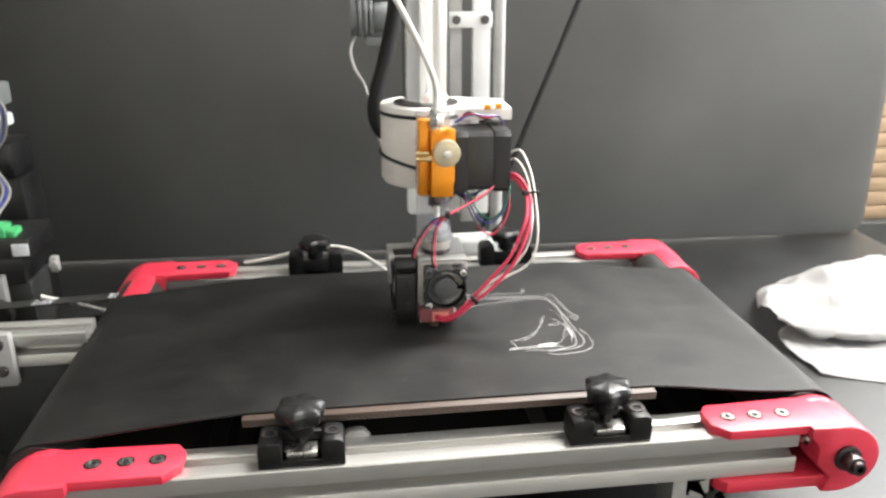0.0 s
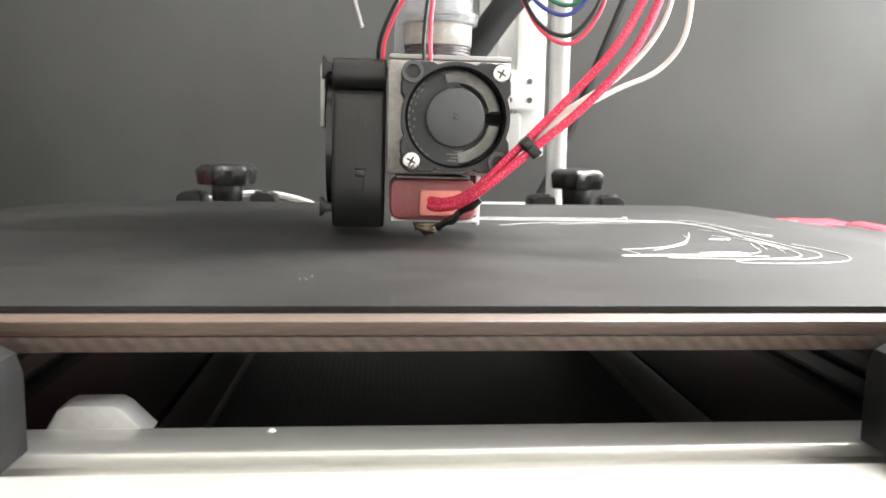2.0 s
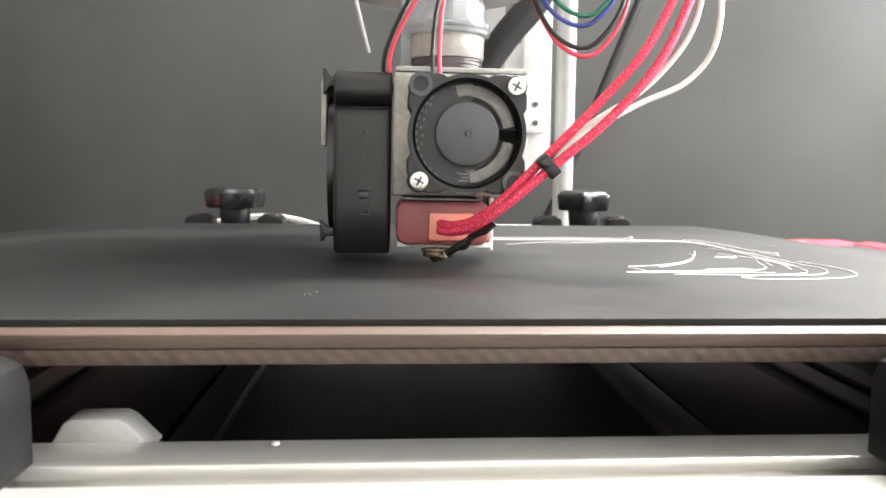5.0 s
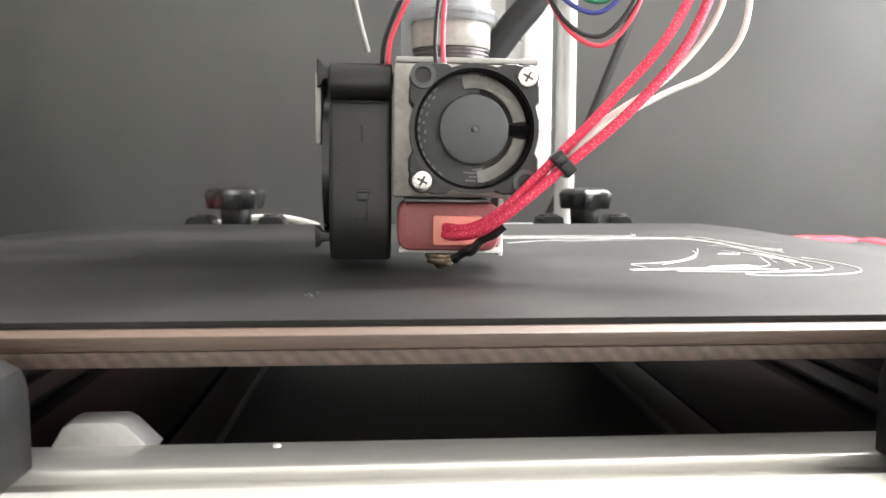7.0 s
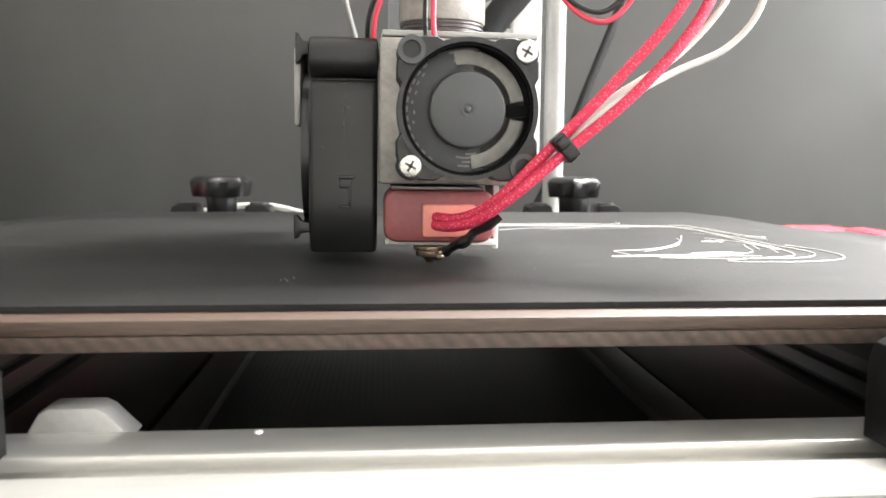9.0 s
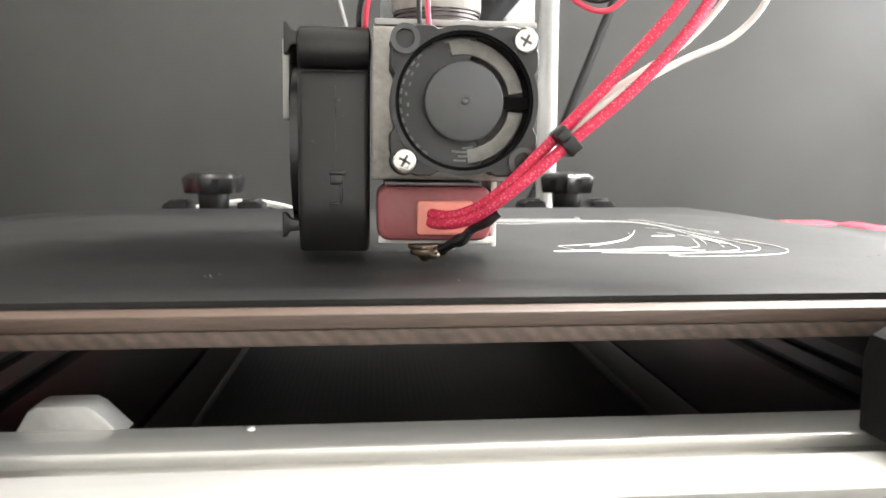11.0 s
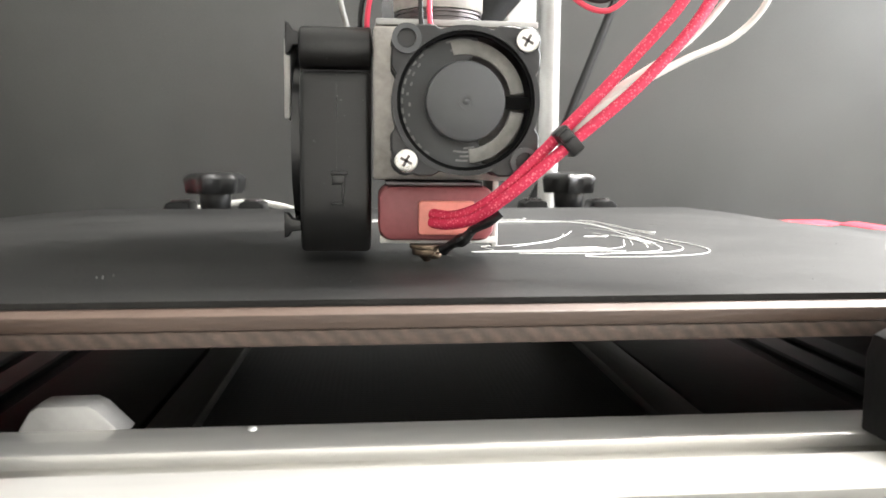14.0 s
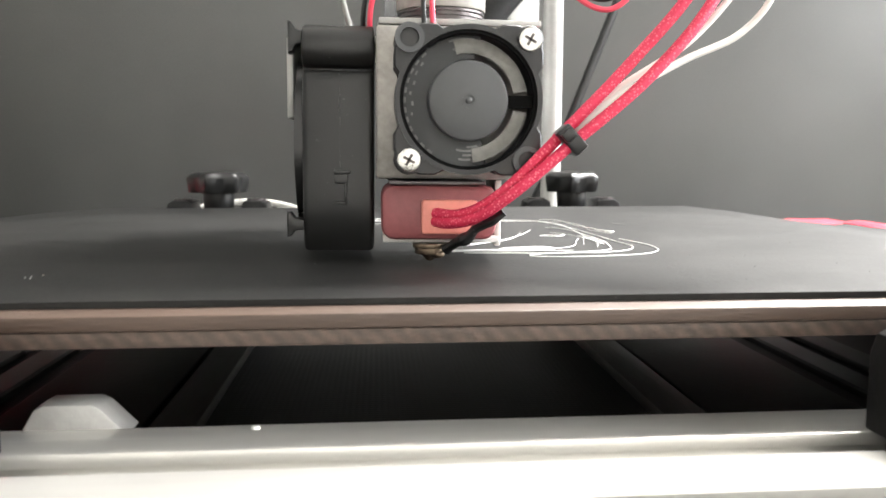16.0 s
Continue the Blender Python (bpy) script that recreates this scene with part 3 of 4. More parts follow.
for y0, y1, notched in ((0.4, 3.2, True), (8.2, 11.0, True)):
    N = 120
    rows = []
    for k in range(N):
        a = 2 * math.pi * k / N
        c, s = math.cos(a), math.sin(a)
        r = flange_reach(a, notched)
        row = [(FX + (r - 0.35) * c, y0, FZ + (r - 0.35) * s), (FX + r * c, y0 + 0.35, FZ + r * s), (FX + r * c, y1, FZ + r * s), (FX + 13.9 * c, y1, FZ + 13.9 * s), (FX + 13.9 * c, y0, FZ + 13.9 * s)]
        rows.append([bm.verts.new(v) for v in row])
    for k in range(N):
        a, b = rows[k], rows[(k + 1) % N]
        for j in range(5):
            bm.faces.new((a[j], b[j], b[(j + 1) % 5], a[(j + 1) % 5]))
ring(bm, (FX, 5.6, FZ), 14.9, 13.9, 11.4, "y", 72)
fan = part("axial_fan", bm, M_FAN, head, "dark grey axial fan with silver screws")
for sx in (-1, 1):
    for sz in (-1, 1):
        bm = B()
        ring(bm, (FX + sx * 12, 5.7, FZ + sz * 12), 2.85, 1.7, 5.0, "y", 24)
        part("screw_tube", bm, M_FAN, fan)
for sx, sz in ((-1, 1), (1, -1)):
    bm = B()
    ring(bm, (FX + sx * 12, 0.0, FZ + sz * 12), 2.95, 1.9, 1.4, "y", 28)
    part("boss", bm, M_FAN_HUB, fan)
    bm = B()
    cyl(bm, (FX + sx * 12, 0.32, FZ + sz * 12), 1.7, 0.3, "y", 24)
    part("screw_hole", bm, M_FAN, fan, "empty screw hole")
bm = B()
cyl(bm, (FX, 3.2, FZ), 8.15, 4.8, "y", 64, bevel=0.8)
ring(bm, (FX, 0.76, FZ), 1.45, 1.15, 0.3, "y", 32)
bmesh.ops.create_uvsphere(bm, u_segments=20, v_segments=10, radius=0.7, matrix=Matrix.Translation((FX, 0.85, FZ)) @ Matrix.Diagonal((1, 0.45, 1, 1)))
part("hub", bm, M_FAN_HUB, fan, "round grey fan hub")
bm = B()
sector = [(FX + 13.2 * math.cos(radians(a)), FZ + 13.2 * math.sin(radians(a))) for a in range(78, 293, 5)]
sector += [(FX + 7.8 * math.cos(radians(a)), FZ + 7.8 * math.sin(radians(a))) for a in range(292, 77, -5)]
prism(bm, sector, "y", 4.0, 5.4)
part("rotor", bm, M_ROTOR, fan, "fan blades spinning into a smoky disc")
bm = B()
cyl(bm, (FX, 9.4, FZ), 8.0, 1.2, "y", 32)
box(bm, FX + 7, FX + 14.2, 8.8, 10, FZ - 1.0, FZ + 1.0)
for a in (120, 240):
    m = Matrix.Translation((FX, 0, FZ)) @ Matrix.Rotation(radians(-a), 4, "Y")
    vs = bmesh.ops.create_cube(bm, size=1)["verts"]
    for v in vs:
        v.co = m @ Vector((10.5 + v.co.x * 7, 9.4 + v.co.y * 1.2, v.co.z * 2))
part("spider", bm, M_BLACK, fan, "black fan spokes")
bm = B()
arc = [(FX + 13.6 * math.cos(radians(a)), FZ + 13.6 * math.sin(radians(a))) for a in range(82, 291, 8)]
arc += [(FX + 7.5 * math.cos(radians(a)), FZ + 7.5 * math.sin(radians(a))) for a in range(290, 81, -8)]
prism(bm, arc, "y", 8.5, 9.2)
part("shroud", bm, M_FAN, fan)
# pale arc plates put in for the lit resin behind the openings
for a0, a1 in ((10, 104), (-84, -10)):
    bm = B()
    arc = [(FX + 12.5 * math.cos(radians(a)), FZ + 12.5 * math.sin(radians(a))) for a in range(a0, a1 + 1, 2)]
    arc += [(FX + 9.6 * math.cos(radians(a)), FZ + 9.6 * math.sin(radians(a))) for a in range(a1, a0 - 1, -2)]
    prism(bm, arc, "y", 3.6, 4.4, 0.15)
    part("opening", bm, M_LIT_OPENING, fan, "pale plate put in for the lit opening beside the blades")
# pale dashes painted as strobe highlights on the spinning blades
STROBES = [(12.5, 84, 108), (11.6, 80, 100), (10.7, 88, 106), (9.9, 80, 96), (11.9, 262, 274), (11.0, 266, 282), (10.1, 258, 276), (9.3, 270, 284)]
STROBES += [(r, a, a + 5) for a in range(132, 236, 9) for r in (12.75,)] + [(11.8, 140, 144), (11.8, 150, 154), (11.4, 160, 164), (11.7, 171, 174), (11.2, 181, 185), (11.6, 192, 195)]
for rad, a0, a1 in STROBES:
    bm = B()
    arc = [(FX + (rad + w) * math.cos(radians(a)), FZ + (rad + w) * math.sin(radians(a))) for w, sweep in ((0.22, range(a0, a1 + 1, 1)), (-0.22, range(a1, a0 - 1, -1))) for a in sweep]
    prism(bm, arc, "y", 3.75, 3.98)
    part("strobe_dash", bm, M_STROBE, fan)
# black spoke, plus a near-black ring painting the inner wall's shade
bm = B()
box(bm, FX + 7.0, FX + 14.2, 2.4, 3.4, FZ - 1.2, FZ + 1.2)
ring(bm, (FX, 0.9, FZ), 14.35, 13.2, 1.4, "y", 64)
part("rim_shade_and_spoke", bm, M_SHADE_BLACK, fan)
for sx, sz in ((1, 1), (-1, -1)):
    bm = B()
    cyl(bm, (FX + sx * 12, -0.4, FZ + sz * 12), 2.35, 1.2, "y", 28, bevel=0.35)
    sc = part("screw", bm, M_STEEL, fan, "silver cross-head screw")
    bm = B()
    m = Matrix.Translation((FX + sx * 12, -1.0, FZ + sz * 12)) @ Matrix.Rotation(radians(28), 4, "Y")
    for dx, dz in ((1.3, 0.28), (0.28, 1.3)):
        vs = bmesh.ops.create_cube(bm, size=1)["verts"]
        for v in vs:
            v.co = m @ Vector((v.co.x * 2 * dx, v.co.y * 0.12, v.co.z * 2 * dz))
    part("screw_slot", bm, M_DARK_STEEL, fan)

# blower
bm = B()
CY, CZ, RB = 38.5, 26.5, 24.5


def blower_front(z):
    """The bowed front of the blower's casing."""
    return 14.0 + 2.6 * (max(0, 15 - z) / 13) ** 2 + 0.7 * (max(0, z - 30) / 10) ** 2


shape = [(blower_front(z), z) for z in (1.9, 4, 6, 8, 11, 14, 18, 22, 26, 30, 33, 36, 38.5, 40)] + [(15.6, 41), (18.5, 41.6)] + [(CY + RB * math.cos(radians(a)), CZ + RB * math.sin(radians(a))) for a in range(140, -76, -8)] + [(36, 2.2)]
prism(bm, shape, "x", -34.4, -18.9, 1.3, 3)
blower = part("blower_fan", bm, M_BLACK, head, "black radial blower fan with round side intake")
bm = B()
cyl(bm, (-26.65, 18.0, 46.1), 4.7, 15.5, "x", 48, bevel=0.8)
box(bm, -34.4, -18.9, 17, 26, 40, 50.6, 0.8)
part("ear", bm, M_BLACK, blower)
bm = B()
prism(bm, [(-37.3, 44.6), (-37.3, 51.4), (-36.6, 51.2), (-35.6, 49.6), (-34.2, 49.2), (-34.2, 46.6), (-35.6, 46.4), (-36.4, 44.9)], "y", 15.0, 20.0, 0.4)
part("clip", bm, M_BLACK, blower)
bm = B()
prism(bm, [(-37.9, 5.0), (-37.9, 10.6), (-37.1, 10.4), (-36.2, 9.2), (-34.2, 8.8), (-34.2, 6.6), (-36.2, 6.4), (-37.0, 5.2)], "y", 15.0, 19.0, 0.4)
part("clip", bm, M_BLACK, blower)
bm = B()
for z in range(16, 38, 2):
    y = blower_front(z + 1)
    box(bm, -26.5, -26.25, y - 0.12, y + 0.6, z, z + 2.02)
part("seam", bm, M_BLACK_GLOSS, blower)
bm = B()
box(bm, -27.7, -24.0, 13.3, 14.4, 18.9, 19.8, 0.2)
box(bm, -27.4, -24.6, 13.6, 14.4, 16.8, 18.9, 0.2)
box(bm, -25.3, -24.8, 13.4, 14.4, 12.6, 17.0, 0.2)
box(bm, -27.6, -24.8, 13.4, 14.4, 12.3, 12.9, 0.2)
part("latch", bm, M_BLACK_GLOSS, blower)
bm = B()
ring(bm, (-35.2, CY - 3.0, CZ - 1), 20.5, 17.0, 2.0, "x", 56)
cyl(bm, (-34.4, CY, CZ), 9, 1.2, "x", 40)
part("intake", bm, M_BLACK_GLOSS, blower)

# silicone sock and nozzle
def soft_outline(x0, x1, z0, z1, r):
    return rounded(x0, x1, z0, z1, r, 5)


bm = B()
prism(bm, soft_outline(-17.4, 7.4, 5.1, 17.0, 3.0), "y", 8.5, 27, 1.4)
sock = part("heater_sock", bm, M_SOCK, head, "dusty pink silicone heater sock")
bm = B()
prism(bm, soft_outline(-8.9, 3.1, 6.5, 13.8, 0.8), "y", 7.0, 10, 0.5)
part("pad", bm, M_SOCK_PAD, sock, "salmon raised silicone pad")
# dark strip put into the gap above the sock for its shade
bm = B()
box(bm, -15.8, 4.4, 6, 30, 17.0, 17.8, 0.2)
part("gap_shade", bm, M_DARK_STEEL, sock)
bm = B()
box(bm, -17.0, 8.6, 12, 27, 4.2, 5.7, 0.3)
box(bm, 7.5, 8.9, 12.5, 28, 3.4, 18.0, 0.4)
part("pad_below", bm, M_WHITE_PLASTIC, sock, "white insulation under the heater")
bm = B()
cyl(bm, (-6.8, 12, 3.7), 3.8, 1.0, "z", 32, bevel=0.2)
cyl(bm, (-6.8, 12, 2.6), 3.3, 1.6, "z", 20, bevel=0.3)
cyl(bm, (-6.8, 12, 1.25), 0.7, 1.9, "z", 20, r2=2.3)
bmesh.ops.create_icosphere(bm, subdivisions=2, radius=1.5, matrix=Matrix.Translation((-5.2, 10.5, 1.9)) @ Matrix.Diagonal((1.1, 1, 0.7, 1)))
part("nozzle", bm, M_TARNISH, head, "tarnished brass nozzle with burnt residue")

# coupling over the bracket
CX, CYc = -3.5, 30.0
bm = B()
cyl(bm, (CX, CYc, 54.2), 9.6, 3.0, "z", 40)
for z in (53.5, 54.5, 55.5):
    ring(bm, (CX, CYc, z), 10.1, 9.0, 0.5, "z", 40)
part("thread", bm, M_DARK_STEEL, head, "dark threaded collar")
bm = B()
cyl(bm, (CX, CYc, 59.2), 10.4, 6.6, "z", 56, bevel=0.5)
part("collar_nut", bm, M_RESIN, head, "smooth grey collar nut")
bm = B()
ring(bm, (CX, CYc, 63.2), 12.0, 8, 1.2, "z", 56)
ring(bm, (CX, CYc, 64.8), 12.4, 9.0, 1.2, "z", 56)
ring(bm, (CX, CYc, 68.0), 10.6, 9.9, 6.0, "z", 56)
part("clear_cap", bm, M_CAP, head, "clear plastic cap")
bm = B()
cyl(bm, (CX + 1, CYc, 69.5), 8.2, 7.0, "z", 6, bevel=0.6)
part("hexagon_fitting", bm, M_HEX, head, "milky hexagon fitting")
bm = B()
cyl(bm, (CX + 0.5, CYc, 75), 3.6, 3.2, "z", 20)
part("collet_clip", bm, M_BLUE, head, "blue collet clip")
bm = B()
cyl(bm, (CX + 0.5, CYc, 84), 2.0, 34, "z", 16)
part("feed_tube", bm, M_WIRE_WHITE, head)
bm = B()
box(bm, -16.5, 8.0, CYc + 12.5, CYc + 16, 53, 152, 0.4)
part("mount_plate", bm, M_CLEAR, head, "clear acrylic mounting plate")

# orange feeder
bm = B()
box(bm, -7.5, 8.2, 24, 40, 94.5, 123, 0.8)
box(bm, -7.5, 8.2, 28, 42, 122, 141, 0.8)
box(bm, -6, -1.5, 26, 30, 138, 142.5, 0.6)
box(bm, 2.5, 7.5, 26, 30, 138, 142.5, 0.6)
box(bm, 8.0, 10.5, 34, 42, 102, 140, 0.5)
feeder = part("feeder", bm, M_ORANGE, head, "orange anodised filament feeder")
bm = B()
box(bm, -15.5, -7.7, 34, 44, 93, 147.5, 0.8)
part("back_plate", bm, M_ORANGE, feeder)
bm = B()
cyl(bm, (2.7, 20.5, 127), 9.3, 5, "y", 48, bevel=0.5)
for k in range(48):
    a = 2 * math.pi * k / 48
    box(bm, 2.5 + 9.3 * math.cos(a) - 0.25, 2.5 + 9.3 * math.cos(a) + 0.25, 18.4, 22.6, 127 + 9.3 * math.sin(a) - 0.25, 127 + 9.3 * math.sin(a) + 0.25)
wheel = part("thumb_wheel", bm, M_KNURL, feeder, "knurled brass thumb wheel")
bm = B()
cyl(bm, (2.7, 17.2, 127), 2.9, 2.2, "y", 24, bevel=0.4)
part("wheel_screw", bm, M_STEEL, feeder)
bm = B()
for zz in (122.4, 126.2):
    cyl(bm, (-14, 24, zz), 1.5, 9, "x", 14)
cyl(bm, (-9, 24, 122.5), 2.6, 3, "x", 16)
part("spring_screw", bm, M_BRASS, feeder)
bm = B()
cyl(bm, (-3.5, 31, 148), 5.6, 9, "z", 6, bevel=0.5)
cyl(bm, (-3.5, 31, 143), 4.0, 6, "z", 24)
cyl(bm, (-3.5, 31, 154.5), 4.4, 3.5, "z", 24)
part("inlet_fitting", bm, M_STEEL, feeder, "nickel push fitting")
bm = B()
cyl(bm, (-3, 31, 93.5), 5.2, 7, "z", 24)
cyl(bm, (-3, 31, 88.6), 6.2, 1.6, "z", 28, bevel=0.4)
cyl(bm, (-3, 31, 91), 6.0, 1.4, "z", 28, bevel=0.4)
part("outlet_fitting", bm, M_DARK_STEEL, feeder)


# stepper motor
bm = B()
octa = lambda h, c: [(h - c, h), (-h + c, h), (-h, h - c), (-h, -h + c), (-h + c, -h), (h - c, -h), (h, -h + c), (h, h - c)]
MY, MZ = 63.0, 114.5
prism(bm, [(MY + p, MZ + q) for p, q in octa(21.4, 4.5)], "x", 20.5, 40.5)
motor = part("stepper_motor", bm, M_BLACK, head, "black square stepper motor")
for x0, x1 in ((11.2, 20.8), (40.2, 52.2)):
    bm = B()
    prism(bm, [(MY + p, MZ + q) for p, q in octa(22.4, 3.4)], "x", x0, x1, 0.5)
    part("end_cap", bm, M_BLACK, motor)
bm = B()
box(bm, 20.8, 40.2, 41.2, 41.9, 101, 134, 0.1)
part("label_plate", bm, M_DARK_BAR, motor)

# white clamp ring on the chrome shaft
bm = B()
RX, RY = -3.5, 100.0
prism(bm, [(RX + 35 * math.cos(2 * math.pi * k / 64), RY + 35 * math.sin(2 * math.pi * k / 64)) for k in range(64)], "z", 91, 149, 1.2)
prism(bm, [(10, 70), (58, 70), (58, 112), (10, 130)], "z", 140, 149, 1)
cring = part("clamp_ring", bm, M_WHITE_PLASTIC, head, "white printed clamp ring round the shaft")
bm = B()
ring(bm, (RX, RY, 149.4), 25, 18, 1.4, "z", 48)
part("bearing", bm, M_DARK_STEEL, cring)
for z, dz in ((143, 0), (103, 8)):
    bm = B()
    m = [(RX + 35.4 * math.cos(2 * math.pi * k / 48), RY + 35.4 * math.sin(2 * math.pi * k / 48), z - dz * math.cos(2 * math.pi * k / 48)) for k in range(49)]
    tube(bm, m, 1.4, 8, 1)
    part("strap", bm, M_BLACK, cring, "black cable tie strap")
bm = B()
streak = random.Random(11)
prism(bm, [(RX + r * math.cos(2 * math.pi * k / 72), RY + r * math.sin(2 * math.pi * k / 72)) for k in range(72) for r in (17.6 - streak.uniform(0, 0.28),)], "z", 149, 511)
part("shaft", bm, M_CHROME, head, "polished chrome shaft")
bm = B()
cyl(bm, (RX, RY, 90.2), 33.5, 3, "z", 56, bevel=0.8)
part("ring_base", bm, M_WHITE_PLASTIC, head)

# wires on the head
RED_A = [(-6, 7.6, 9.2), (-3, 3.6, 9.2), (2, -0.5, 10.8), (9, -3.5, 16), (21, -4, 26.3), (35.5, -4, 39), (48.8, -2, 54.8), (59.0, 5, 76), (62.6, 17, 88), (63, 28, 96), (58, 40, 104), (50.5, 50, 104)]
RED_B = [(-6, 7.6, 11.0), (-2, 3.8, 10.8), (3, 0.5, 12.8), (9, -2, 17.8), (19.5, -2, 28.5), (32.5, -1, 42), (45.5, 0, 57.5), (56.4, 7, 78), (60.4, 18, 88), (61, 29, 95), (56, 41, 102), (50, 50, 101)]
piped("red_wire", M_SLEEVE, head, RED_A, 1.2, "red braided heater wire", n=12)
piped("red_wire", M_SLEEVE, head, RED_B, 1.2, "red braided heater wire", n=12)
piped("white_wire", M_WIRE_WHITE, head, [(20, -1, 25.5), (28, -3.5, 34), (43, -1, 42.5), (55.5, 0, 48.5), (62.5, 0, 58), (66, 7, 74), (67, 22, 92), (66.5, 38, 108), (63, 55, 119), (57, 60, 118), (51, 60, 112)], 0.75, "white thermistor wire")
piped("white_wire", M_WIRE_WHITE, head, [(20, -1, 26.5), (30, 0, 36.5), (46, 1, 47.5), (57.5, 3, 62), (62.5, 10, 80), (64, 26, 95), (63, 40, 107), (58, 54, 114), (51, 58, 108)], 0.75, "white thermistor wire")
bm = B()
m = Matrix.Translation((20.2, -3, 26.4)) @ Matrix.Rotation(radians(-43), 4, "Y")
for lo, hi in (((-1.6, -2.6, -3.0), (1.6, 2.6, 3.2)), ((-1.4, -3.4, 0.2), (1.4, -2.0, 2.6))):
    vs = bmesh.ops.create_cube(bm, size=1)["verts"]
    for v in vs:
        v.co = m @ Vector([(lo[k] + hi[k]) / 2 + v.co[k] * (hi[k] - lo[k]) for k in range(3)])
bmesh.ops.bevel(bm, geom=bm.edges[:], offset=0.5, segments=2, profile=0.5, affect="EDGES")
part("cable_tie", bm, M_BLACK_GLOSS, head, "black cable tie")
bm = B()
m = Matrix.Translation((62.5, 28, 95)) @ Matrix.Rotation(radians(5), 4, "Y")
for lo, hi in (((-4.2, -3.2, -1.6), (4.2, 3.2, 1.6)), ((3.4, -3.4, -2.2), (8.5, 0, 2.2))):
    vs = bmesh.ops.create_cube(bm, size=1)["verts"]
    for v in vs:
        v.co = m @ Vector([(lo[k] + hi[k]) / 2 + v.co[k] * (hi[k] - lo[k]) for k in range(3)])
bmesh.ops.bevel(bm, geom=bm.edges[:], offset=0.5, segments=2, profile=0.5, affect="EDGES")
part("cable_tie", bm, M_BLACK_GLOSS, head, "black cable tie")
piped("heat_shrink", M_BLACK, head, [(7.4, -0.6, 11.9), (5.2, 0.2, 10.0), (2.4, 2.2, 8.4), (0.6, 3.6, 6.2), (-1.4, 5.6, 5.0), (-3.4, 8.4, 3.2)], 1.15, "black heat shrink tube", wobble=0.6)
# fan leads
piped("fan_lead", M_WIRE_RED, head, [(-6.5, 8, 48), (-6.8, 11, 56), (-6.0, 13, 68), (-3.4, 14, 77), (3, 16, 83), (14, 23, 87), (30, 33, 92), (45, 45, 99)], 0.6)
piped("fan_lead", M_BLACK, head, [(-8.3, 8.5, 48), (-8.6, 12, 56), (-7.4, 14, 68), (-4.4, 15, 77.6), (3, 17, 84), (14, 24, 86), (30, 34, 90.5), (45, 46, 98)], 0.55)
piped("fan_lead", M_WIRE_RED, head, [(-20, 22, 50), (-19, 20, 58), (-13, 18, 70), (-5, 17, 79), (3.6, 17, 84), (18, 25, 88.5), (34, 36, 94), (46, 46, 100)], 0.62)
piped("fan_lead", M_BLACK, head, [(-21.5, 23, 50), (-20.6, 21, 58), (-14.4, 19, 71), (-6, 18, 80), (3.6, 18, 83), (18, 26, 87.5), (34, 37, 93), (46, 47, 99)], 0.58)
bm = B()
box(bm, 1.4, 5.0, 13.8, 20, 81.2, 86.2, 0.7)
part("cable_tie", bm, M_BLACK_GLOSS, head)
# motor leads in loops
for mat, dip, wx in ((M_WIRE_BLUE, 69, 0), (M_WIRE_GREEN, 72, 1.5), (M_BLACK, 62.5, 0.8), (M_WIRE_RED, 60, 2)):
    piped("motor_lead", mat, head, [(16 + wx, 52, 94), (22 + wx, 47, dip + 17), (29 + wx, 43, dip + 4), (39 + wx * 0.7, 41, dip), (48 + wx * 0.5, 42, dip + 9), (52.5 + wx * 0.4, 46, dip + 22), (52, 52, 96 + wx), (50, 58, 104)], 0.7)
for mat, k in ((M_WIRE_BLUE, 0), (M_BLACK, 1), (M_BLACK, 2)):
    piped("motor_lead", mat, head, [(12 - k, 60, 96), (14, 58, 90 - k), (22 + 2 * k, 58, 86 - 2 * k), (32, 56, 89), (40, 52, 95)], 0.7)
for mat, k in ((M_WIRE_BLUE, 0), (M_WIRE_RED, 1), (M_BLACK, 2)):
    piped("motor_lead", mat, head, [(14 + 2 * k, 62, 140 + k), (24, 60, 146 + k), (36, 60, 145 - k), (46, 64, 144), (52, 70, 137)], 0.9)
bm = B()
box(bm, 36, 41, 62, 68, 149, 152.5, 0.6)
box(bm, 45, 50, 66, 72, 149, 152.5, 0.6)
part("wire_connector", bm, M_ORANGE, head, "orange lever connectors")
# white filament tube up
piped("filament_tube", M_WIRE_WHITE, head, [(-3.5, 31, 155), (-4, 31, 172), (-11, 30, 190), (-23, 28, 214), (-40, 26, 245), (-70, 25, 300)], 2.1, "white filament guide tube", n=12)

# ---- hose and cable behind the head ----
hose = tagged(new("cable_hose"), "black corrugated cable hose looping behind the head", "hose")
piped("hose", M_HOSE, hose, [(-10, 160, 330), (-18, 158, 230), (-28, 155, 180), (-37, 152, 150), (-39, 150, 130), (-32, 149, 116), (-14, 150, 111), (8, 152, 113), (28, 154, 118)], 6.5, n=14)
piped("hose_end", M_HOSE, hose, [(8, 134, 52), (20, 136, 67), (34, 138, 86), (45, 140, 99), (52, 142, 112), (54, 146, 125)], 6.5, n=14)
cable = tagged(piped("black_cable", M_BLACK, None, [(187, 293, 250), (173, 293, 215), (138, 293, 127), (114, 293, 66), (93, 291, 14), (74, 289, -24), (64, 288, -50), (60, 288, -100)], 2.9, n=10), "thick black cable hanging down behind the frame", "cable")

# ---- gantry posts behind the belt ----
gantry = tagged(new("gantry"), "white and silver gantry posts behind the conveyor", "gantry")
gantry.location = (0, 0, TABLE)


